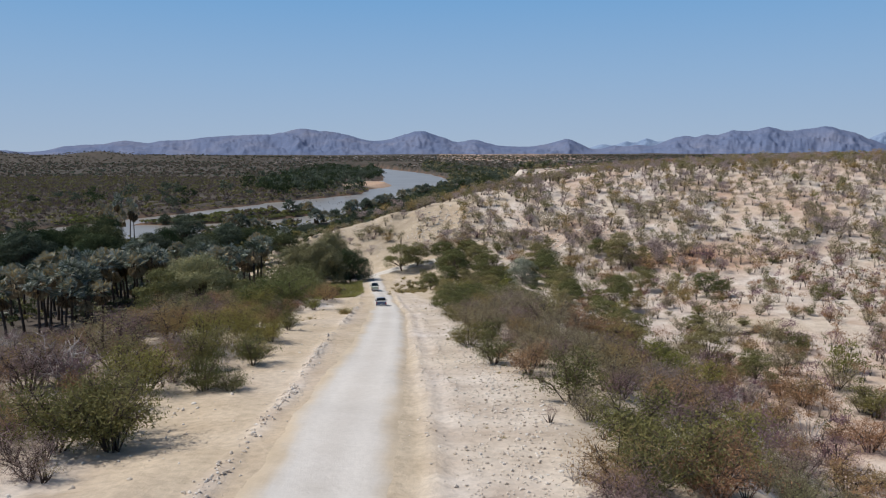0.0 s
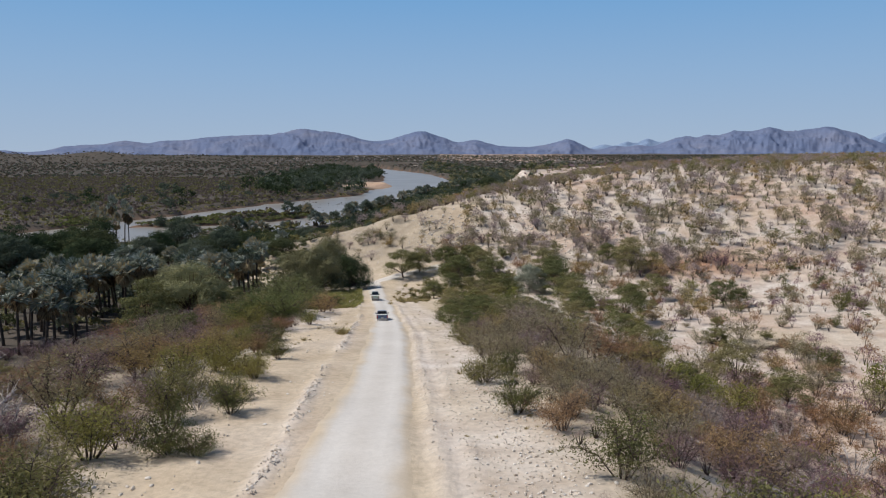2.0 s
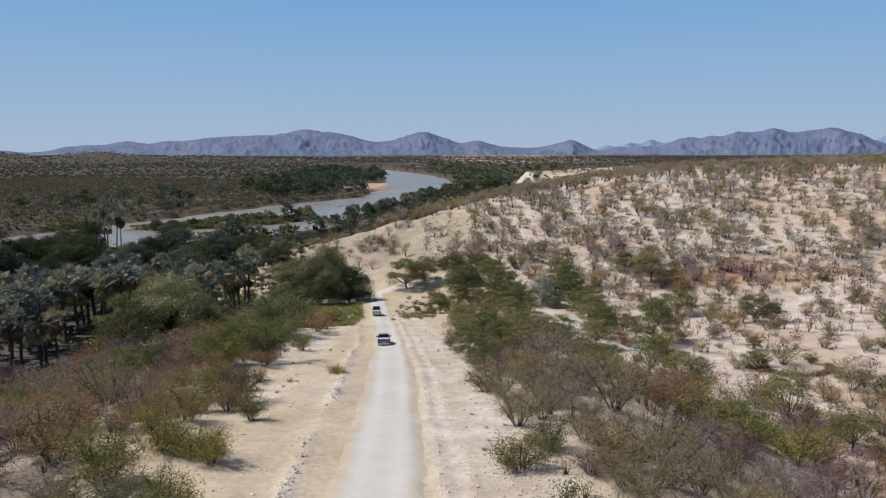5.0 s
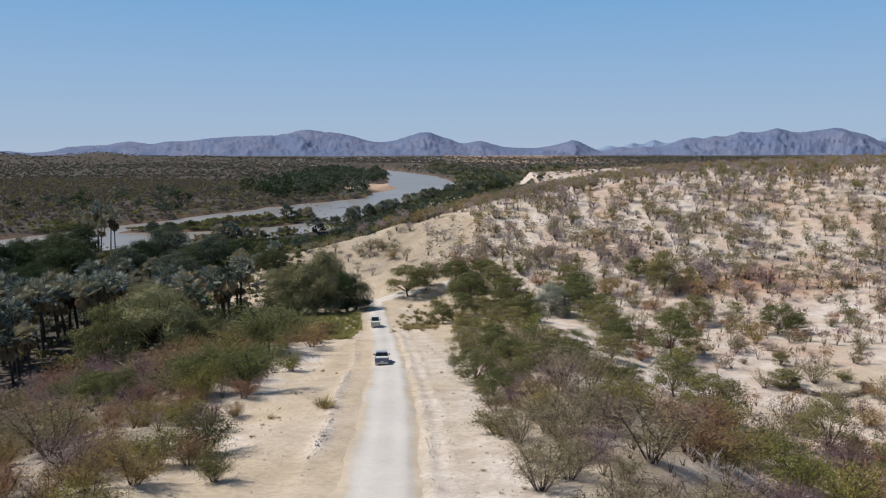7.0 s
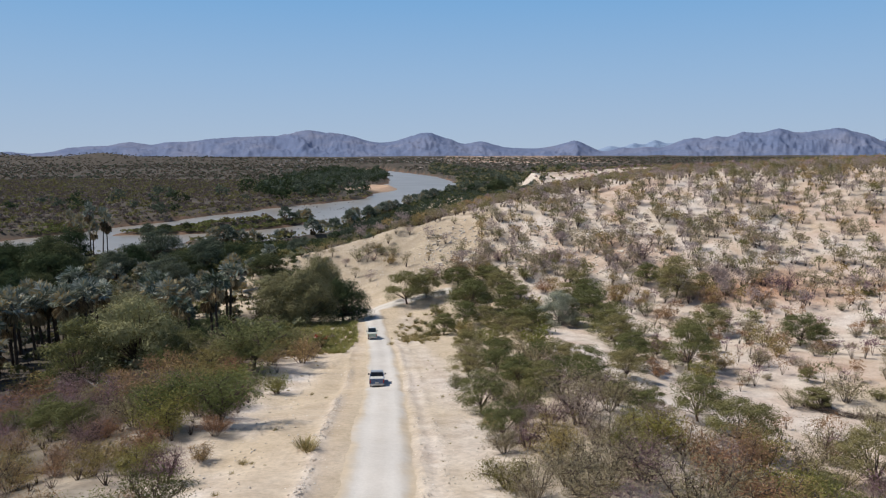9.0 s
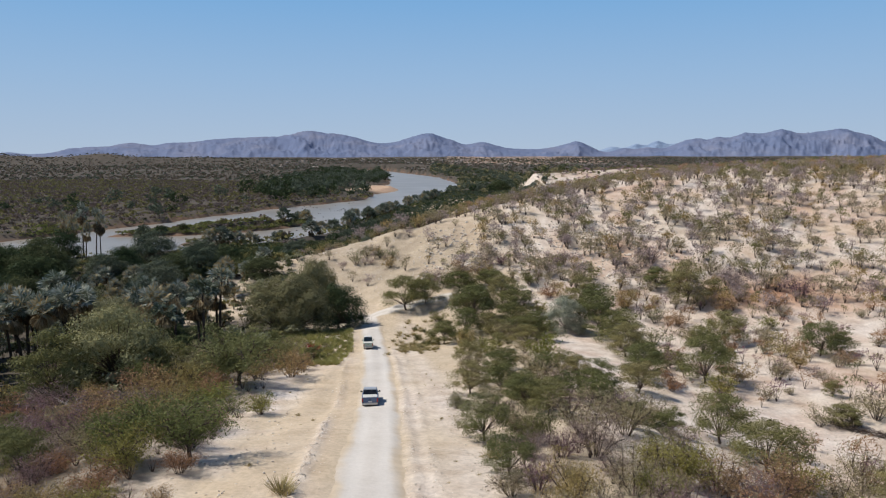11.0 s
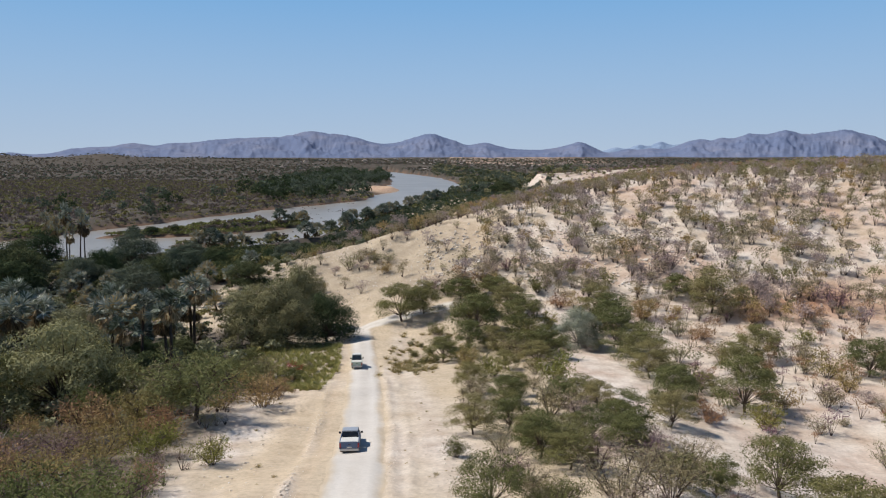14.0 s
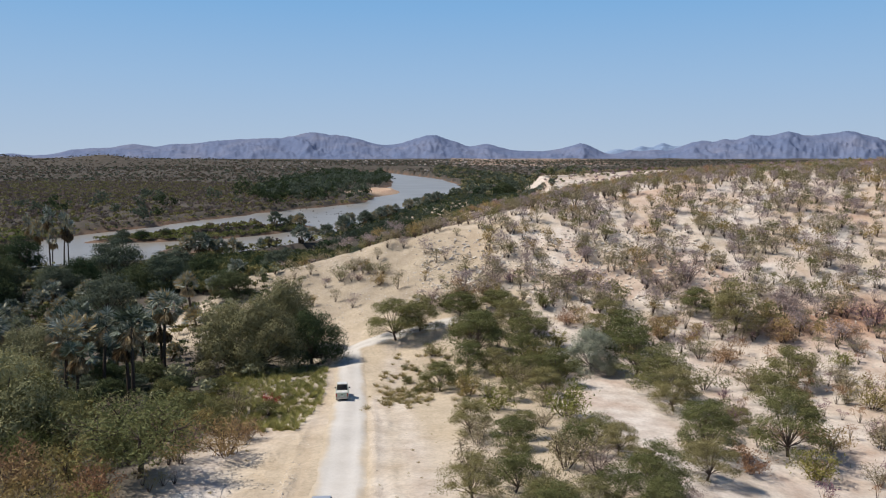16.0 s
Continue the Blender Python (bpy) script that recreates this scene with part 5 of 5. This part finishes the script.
def drum(x, y, z, r, width, sides=20, hole=0.0):
    """A disc or ring lying along x, as a wheel does."""
    bm = bmesh.new()
    rings = [(r, -0.5), (r * 1.0, 0.5)] if not hole else [(hole, -0.5), (r * 0.93, -0.5), (r, -0.32), (r, 0.32), (r * 0.93, 0.5), (hole, 0.5)]
    loops = [[bm.verts.new((x + o * width, y + q * math.cos(a), z + q * math.sin(a))) for a in np.arange(sides) * 2 * math.pi / sides] for q, o in rings]
    for p, q in zip(loops, loops[1:]):
        for j in range(sides):
            bm.faces.new((p[j], p[(j + 1) % sides], q[(j + 1) % sides], q[j]))
    if not hole:
        bm.faces.new(loops[0][::-1])
        bm.faces.new(loops[1])
    bmesh.ops.recalc_face_normals(bm, faces=bm.faces[:])
    return bm


def pickup(label, body_paint, roof_paint, cover, long, wide, cab, tall):
    """A pickup heading along +y, standing on z = 0: cab is the cab's length."""
    car = tagged(new("pickup_truck"), label, "pickup truck")
    half, sill, waist = long / 2, 0.42, 1.02
    bed = long - cab - 1.25
    back = -half + 0.06
    part("bed_floor", block(0, back + bed / 2, sill + 0.16, wide - 0.12, bed, 0.14, 0.02), BLACK_TRIM, car)
    for s in (-1, 1):
        part("bed_side", block(s * (wide / 2 - 0.07), back + bed / 2, (sill + waist) / 2 + 0.06, 0.14, bed, waist - sill + 0.1, 0.04), body_paint, car)
        part("wheel_arch", block(s * (wide / 2 - 0.02), back + bed * 0.52, sill + 0.16, 0.1, 1.02, 0.42, 0.05, (1, 0.75)), body_paint, car)
        part("wheel_arch", block(s * (wide / 2 - 0.02), half - 0.92, sill + 0.16, 0.1, 1.02, 0.42, 0.05, (1, 0.75)), body_paint, car)
    part("bed_cover", block(0, back + bed / 2 + 0.02, waist + 0.10, wide - 0.2, bed - 0.1, 0.07, 0.03), cover, car, "pale load cover over the bed")
    gate = part("tailgate", block(0, back + 0.03, (sill + waist) / 2 + 0.06, wide - 0.3, 0.09, waist - sill + 0.06, 0.025), body_paint, car)
    part("handle", block(0, back - 0.025, waist - 0.12, 0.24, 0.03, 0.07, 0.01), BLACK_TRIM, gate)
    part("number_plate", block(0, back - 0.03, sill + 0.22, 0.44, 0.02, 0.11, 0.0), PLATE, gate, "small pale number plate")
    part("bumper", block(0, back - 0.09, sill + 0.02, wide - 0.1, 0.2, 0.2, 0.04), STEEL, car, "dusty steel rear bumper")
    for s in (-1, 1):
        part("tail_light", block(s * (wide / 2 - 0.09), back + 0.0, waist - 0.2, 0.13, 0.08, 0.42, 0.02), RED_LENS, car, "red tail light")
    cy = back + bed + cab / 2 + 0.04
    part("cab_body", block(0, cy, (sill + waist) / 2 + 0.05, wide, cab, waist - sill + 0.12, 0.06), body_paint, car)
    glass_h = tall - waist - 0.1
    house = part("cabin", block(0, cy - 0.02, waist + glass_h / 2 + 0.02, wide - 0.1, cab - 0.08, glass_h, 0.05, (0.83, 0.74), -0.08), GLASS, car, "dark tinted cabin glass")
    part("roof", block(0, cy - 0.10, tall - 0.06, (wide - 0.1) * 0.85, (cab - 0.08) * 0.77, 0.1, 0.045), roof_paint, car)
    for s in (-1, 1):
        for f in (-0.5, 0.0, 0.5) if cab > 1.8 else (-0.5, 0.5):
            b = bmesh.new()
            x0, x1 = s * (wide / 2 - 0.055), s * ((wide - 0.1) * 0.83 / 2)
            y0, y1 = cy - 0.02 + f * (cab - 0.1), cy - 0.10 + f * (cab - 0.1) * 0.74
            for t, (px, py, pz) in enumerate(((x0, y0, waist), (x1, y1, tall - 0.06))):
                for dx, dy in ((-0.03, -0.05), (0.03, -0.05), (0.03, 0.05), (-0.03, 0.05)):
                    b.verts.new((px + dx, py + dy, pz))
            b.verts.ensure_lookup_table()
            for q in ((0, 1, 5, 4), (1, 2, 6, 5), (2, 3, 7, 6), (3, 0, 4, 7)):
                b.faces.new([b.verts[i] for i in q])
            part("pillar", b, body_paint, car)
        mirror = part("mirror", block(s * (wide / 2 + 0.14), cy + cab * 0.36, waist + 0.16, 0.22, 0.1, 0.2, 0.03), BLACK_TRIM, car, "black wing mirror")
        part("mirror_arm", block(s * (wide / 2 + 0.02), cy + cab * 0.37, waist + 0.1, 0.14, 0.04, 0.05, 0.01), BLACK_TRIM, mirror)
    part("bonnet", block(0, half - 0.66, waist - 0.09, wide - 0.06, 1.3, 0.32, 0.08, (0.92, 0.96), -0.02), body_paint, car)
    part("nose", block(0, half - 0.62, sill + 0.16, wide, 1.2, 0.42, 0.06), body_paint, car)
    part("front_bumper", block(0, half - 0.02, sill + 0.02, wide - 0.04, 0.24, 0.26, 0.06), BLACK_TRIM, car)
    part("chassis", block(0, 0, sill - 0.06, wide - 0.5, long - 0.5, 0.16, 0.02), BLACK_TRIM, car)
    for s in (-1, 1):
        for y in (back + bed * 0.52, half - 0.92):
            wheel = part("wheel", drum(s * (wide / 2 - 0.15), y, 0.37, 0.37, 0.25, hole=0.23), RUBBER, car, "dusty black tyre")
            part("rim", drum(s * (wide / 2 - 0.15), y, 0.37, 0.235, 0.2), STEEL, wheel)
    return car


def on_road(ob, x, y):
    """Stands a vehicle on the road, headed along it."""
    turn = math.degrees(math.atan(float(road_x(y + 1) - road_x(y - 1)) / 2))
    fall = math.degrees(math.atan(float(height(x, y + 2) - height(x, y - 2)) / 4))
    ob.matrix_basis = pose(x, y, float(height(x, y)) + 0.085, 0, 0, -turn) @ pose(0, 0, 0, fall, 0, 0)


on_road(pickup("silver-blue double-cab pickup truck driving on the gravel track", BLUE_PAINT, SILVER_PAINT, WHITE_PAINT, 5.2, 1.82, 2.1, 1.72), -9.6, 136.0)
on_road(pickup("small mint green pickup truck with a white roof on the track", MINT_PAINT, WHITE_PAINT, WHITE_PAINT, 4.4, 1.7, 1.6, 2.0), -15.3, 184.0)


# ---------------------------------------------------------------- stones, grass and brushwood
def stone_material():
    n = Nodes("pale_limestone")
    geo = n.node("ShaderNodeNewGeometry")
    c = n.ramp(geo.outputs["Random Per Island"], [(0.0, (0.50, 0.42, 0.34)), (0.5, (0.64, 0.57, 0.49)), (1.0, (0.76, 0.71, 0.65))])
    n.bump(n.noise(14.0, 4), 0.6, 0.03)
    return n.done(c, 0.92, 0.1)


STONE = stone_material()
WET_STONE = bark_material("wet_river_rock", (0.07, 0.06, 0.05), (0.16, 0.13, 0.11))
g = (1 + 5**0.5) / 2
ICO = unit(np.array([(-1, g, 0), (1, g, 0), (-1, -g, 0), (1, -g, 0), (0, -1, g), (0, 1, g), (0, -1, -g), (0, 1, -g), (g, 0, -1), (g, 0, 1), (-g, 0, -1), (-g, 0, 1)], float))
ICO_FACES = np.array([(0, 11, 5), (0, 5, 1), (0, 1, 7), (0, 7, 10), (0, 10, 11), (1, 5, 9), (5, 11, 4), (11, 10, 2), (10, 7, 6), (7, 1, 8),
                      (3, 9, 4), (3, 4, 2), (3, 2, 6), (3, 6, 8), (3, 8, 9), (4, 9, 5), (2, 4, 11), (6, 2, 10), (8, 6, 7), (9, 8, 1)])


def stones(name, label, spots, seed, level=None):
    """One object of many angular stones: spots are (x, y, size)."""
    r = np.random.default_rng(seed)
    spots = np.asarray(spots, float)
    k = len(spots)
    v = ICO[None] * r.uniform(0.65, 1.25, (k, 12, 1)) * r.uniform(0.6, 1.2, (k, 1, 3)) * (1, 1, 0.7) * (spots[:, 2] / 2)[:, None, None]
    v = v + np.stack([spots[:, 0], spots[:, 1], (height(spots[:, 0], spots[:, 1]) if level is None else level + 0 * spots[:, 0]) + spots[:, 2] * 0.12], 1)[:, None]
    f = ICO_FACES[None] + 12 * np.arange(k)[:, None, None]
    return tagged(new(name, mesh_of(name, v.reshape(-1, 3), f.reshape(-1, 3), STONE if level is None else WET_STONE)), label, "stones", kind="stuff")


def along(n, side, wide, lo, hi, seed, size):
    r = np.random.default_rng(seed)
    y = r.uniform(lo, hi, n)
    x = road_x(y) + side + r.normal(size=n) * wide
    return np.stack([x, y, r.uniform(*size, n) * r.uniform(0.5, 1, n)], 1)


r31 = np.random.default_rng(61)
windrow_l, windrow_r, windrow_o = along(3000, 0, 0.45, 18, 195, 31, (0.04, 0.22)), along(2300, 0, 0.42, 18, 195, 32, (0.04, 0.21)), along(900, 0, 0.4, 18, 110, 30, (0.04, 0.18))
# the rubble lies in broken runs, not in one even line
windrow_l = windrow_l[r31.uniform(size=3000) < 0.35 + 0.9 * wave(0 * windrow_l[:, 1], windrow_l[:, 1], 24.0, 1.0)]
windrow_r = windrow_r[r31.uniform(size=2300) < 0.35 + 0.9 * wave(0 * windrow_r[:, 1], windrow_r[:, 1], 19.0, 2.0)]
crest_l = along(1500, 0, 0.2, 18, 125, 65, (0.07, 0.27))
crest_l = crest_l[r31.uniform(size=1500) < 0.45 + 0.9 * wave(0 * crest_l[:, 1], crest_l[:, 1], 24.0, 1.0)]
crest_l[:, 0] += berm_left(crest_l[:, 1])
windrow_l[:, 0] += berm_left(windrow_l[:, 1])
windrow_r[:, 0] += berm_right(windrow_r[:, 1])
windrow_o[:, 0] += berm_right(windrow_o[:, 1]) + 1.5
stones("windrow_rubble", "pale rubble graded into low ridges beside the track", np.concatenate([windrow_l, crest_l, windrow_r, windrow_o, along(1500, 9.2, 1.2, 18, 140, 33, (0.05, 0.30)), along(1900, 8.4, 1.5, 18, 70, 63, (0.04, 0.26)), along(1200, 7.6, 1.8, 18, 140, 43, (0.03, 0.14)), along(700, -10.5, 2.2, 20, 150, 34, (0.05, 0.34))]), 35)
r36 = np.random.default_rng(36)
hill_rocks = np.stack([r36.uniform(-10, 150, 2600), r36.uniform(205, 330, 2600), r36.uniform(0.2, 0.75, 2600)], 1)
band = np.stack([r36.uniform(-8, 60, 1700), r36.uniform(234, 275, 1700), r36.uniform(0.25, 1.1, 1700)], 1)
hill_rocks = hill_rocks[wave(hill_rocks[:, 0], hill_rocks[:, 1], 30.0, 2.0) > -0.1]
spur_rocks = np.stack([r36.uniform(-56, -4, 900), r36.uniform(234, 290, 900), r36.uniform(0.12, 0.5, 900)], 1)
stones("hillside_rubble", "broken pale rocks strewn over the hillside", np.concatenate([hill_rocks, band, spur_rocks]), 37)
rapids = np.stack([r36.uniform(-130, -40, 900), r36.uniform(400, 780, 900), r36.uniform(0.4, 1.5, 900)], 1)
wet = bank(rapids[:, 0], rapids[:, 1])
rapids = rapids[(wet < -1) & (wet > -26) & (wave(rapids[:, 0], rapids[:, 1], 40.0, 1.5) > 0.3)]
stones("river_rocks", "dark wet rocks breaking the surface of the river shallows", rapids, 44, WATER)


def tufts(name, label, spots, mat, blades, tall, seed):
    """One object of many grass tufts: spots are (x, y, width)."""
    r = np.random.default_rng(seed)
    spots = np.repeat(np.asarray(spots, float), blades, 0)
    k = len(spots)
    a, q = r.uniform(0, 6.3, k), np.sqrt(r.uniform(size=k)) * spots[:, 2] / 2
    base = np.stack([spots[:, 0] + np.cos(a) * q * 0.5, spots[:, 1] + np.sin(a) * q * 0.5, 0 * a], 1)
    base[:, 2] = height(base[:, 0], base[:, 1]) - 0.05
    up = np.stack([np.cos(a) * q, np.sin(a) * q, spots[:, 2] * tall * r.uniform(0.5, 1.1, k)], 1)
    side = np.stack([-np.sin(a), np.cos(a), 0 * a], 1) * (spots[:, 2] * 0.014)[:, None]
    v = np.stack([base - side, base + side, base + up * 0.6 + side * 0.8, base + up], 1)
    return tagged(new(name, mesh_of(name, v.reshape(-1, 3), np.arange(4 * k).reshape(-1, 4), mat)), label, "grass", kind="stuff")


r38 = np.random.default_rng(38)
tuft_spots = np.concatenate([along(16, -9.5, 1.5, 70, 180, 39, (0.4, 0.9)), along(110, 7.5, 1.8, 30, 200, 40, (0.2, 0.6)), [(-11.2, 98, 2.0), (-10.6, 97, 1.6)],
                             np.stack([r38.uniform(-12, 6, 90), r38.uniform(178, 214, 90), r38.uniform(0.5, 1.6, 90)], 1), np.stack([r38.uniform(-9.5, -3, 70), r38.uniform(180, 199, 70), r38.uniform(0.7, 1.5, 70)], 1)])
tufts("dry_grass", "straw-coloured grass tufts on the sandy verge", tuft_spots, GRASS_LEAF, 120, 0.5, 41)
green_verge = np.stack([r38.uniform(-36, -18, 1100), r38.uniform(166, 205, 1100), r38.uniform(0.5, 1.3, 1100)], 1)
green_verge = green_verge[green_verge[:, 0] < road_x(green_verge[:, 1]) - 3.9]
tufts("green_verge", "tall green weeds under the big tree beside the track", green_verge, REED_LEAF, 110, 0.8, 42)
for x, y, s in ((-8, 205, 1.8), (-6, 203, 1.6), (-3, 206, 1.8), (-7, 196, 2.2), (-4, 199, 1.5), (-1, 202, 2.0), (2, 199, 1.6), (-5, 190, 2.4), (-3, 192, 2.0), (-6, 186, 2.2), (-1, 210, 2.0), (3, 207, 1.8)):
    plant("green", x, y, s, squash=0.8)

plant("red", -24.5, 181, 2.6)


def brush_fence(cx, cy, radius, start, end, seed):
    """A low curved fence of piled thorn branches."""
    r = np.random.default_rng(seed)
    k = 1500
    a = np.radians(r.uniform(start, end, k))
    q = radius + r.normal(size=k) * 0.35
    p = np.stack([cx + np.cos(a) * q, cy + np.sin(a) * q, 0 * a], 1)
    p[:, 2] = height(p[:, 0], p[:, 1]) + r.uniform(-0.05, 0.6, k)
    v, f = spikes(p, p + r.normal(size=(k, 3)) * (0.6, 0.6, 0.35), 0.035)
    return tagged(new("brush_fence", mesh_of("brush_fence", v, f, BARK)), "low curved fence of piled dark thorn branches", "fence")


brush_fence(58, 152, 7.0, 185, 355, 51)


def pole_stack(x, y, seed):
    """Dark poles leaned together into a cone."""
    r = np.random.default_rng(seed)
    k = 60
    a, q = r.uniform(0, 6.3, k), r.uniform(0.5, 1.0, k)
    foot = np.stack([x + np.cos(a) * q, y + np.sin(a) * q, 0 * a], 1)
    foot[:, 2] = height(foot[:, 0], foot[:, 1]) - 0.1
    tip = np.stack([x + r.normal(size=k) * 0.12, y + r.normal(size=k) * 0.12, float(height(x, y)) + r.uniform(1.3, 1.8, k)], 1)
    v, f = twigs(foot, tip, 0.05, 0.03)
    return tagged(new("pole_stack", mesh_of("pole_stack", v, f, BARK)), "cone of dark poles leaned together beside the thorn fence", "poles")


pole_stack(53.5, 150.0, 58)
plant("thorn", 53.6, 151.2, 4.8, squash=1.15)
plant("thorn", 48.8, 149.5, 4.2)


# ---------------------------------------------------------------- far village
PLASTER = bark_material("dusty_plaster", (0.30, 0.25, 0.21), (0.46, 0.41, 0.36))


def village(seed):
    """Tiny pale houses with ridged roofs at the foot of the mountains, as one object."""
    r = np.random.default_rng(seed)
    k = 170
    x, y = r.uniform(-560, 420, k), r.uniform(2150, 3300, k)
    s, a = r.uniform(3, 6, k), r.uniform(0, 3.1, k)
    box = np.array([(-1, -0.6, -1), (1, -0.6, -1), (1, 0.6, -1), (-1, 0.6, -1), (-1, -0.6, 0.6), (1, -0.6, 0.6), (1, 0.6, 0.6), (-1, 0.6, 0.6), (-1, 0, 0.95), (1, 0, 0.95)])
    v = box[None] * np.stack([s, s, r.uniform(2.4, 3.4, k)], 1)[:, None]
    v = np.stack([v[..., 0] * np.cos(a)[:, None] - v[..., 1] * np.sin(a)[:, None], v[..., 0] * np.sin(a)[:, None] + v[..., 1] * np.cos(a)[:, None], v[..., 2]], -1)
    v = v + np.stack([x, y, height(x, y) + 2.0], 1)[:, None]
    f = np.array([(0, 1, 5, 4), (1, 2, 6, 5), (2, 3, 7, 6), (3, 0, 4, 7), (4, 5, 9, 8), (6, 7, 8, 9), (5, 6, 9, 9), (7, 4, 8, 8)])
    f = np.concatenate([f[:6, :3], f[:6, [0, 2, 3]], f[6:, :3]])
    f = f[None] + 10 * np.arange(k)[:, None, None]
    return tagged(new("far_village", mesh_of("far_village", v.reshape(-1, 3), f.reshape(-1, 3), PLASTER)), "pale far-off village houses scattered below the mountains", "village", kind="stuff")


village(55)
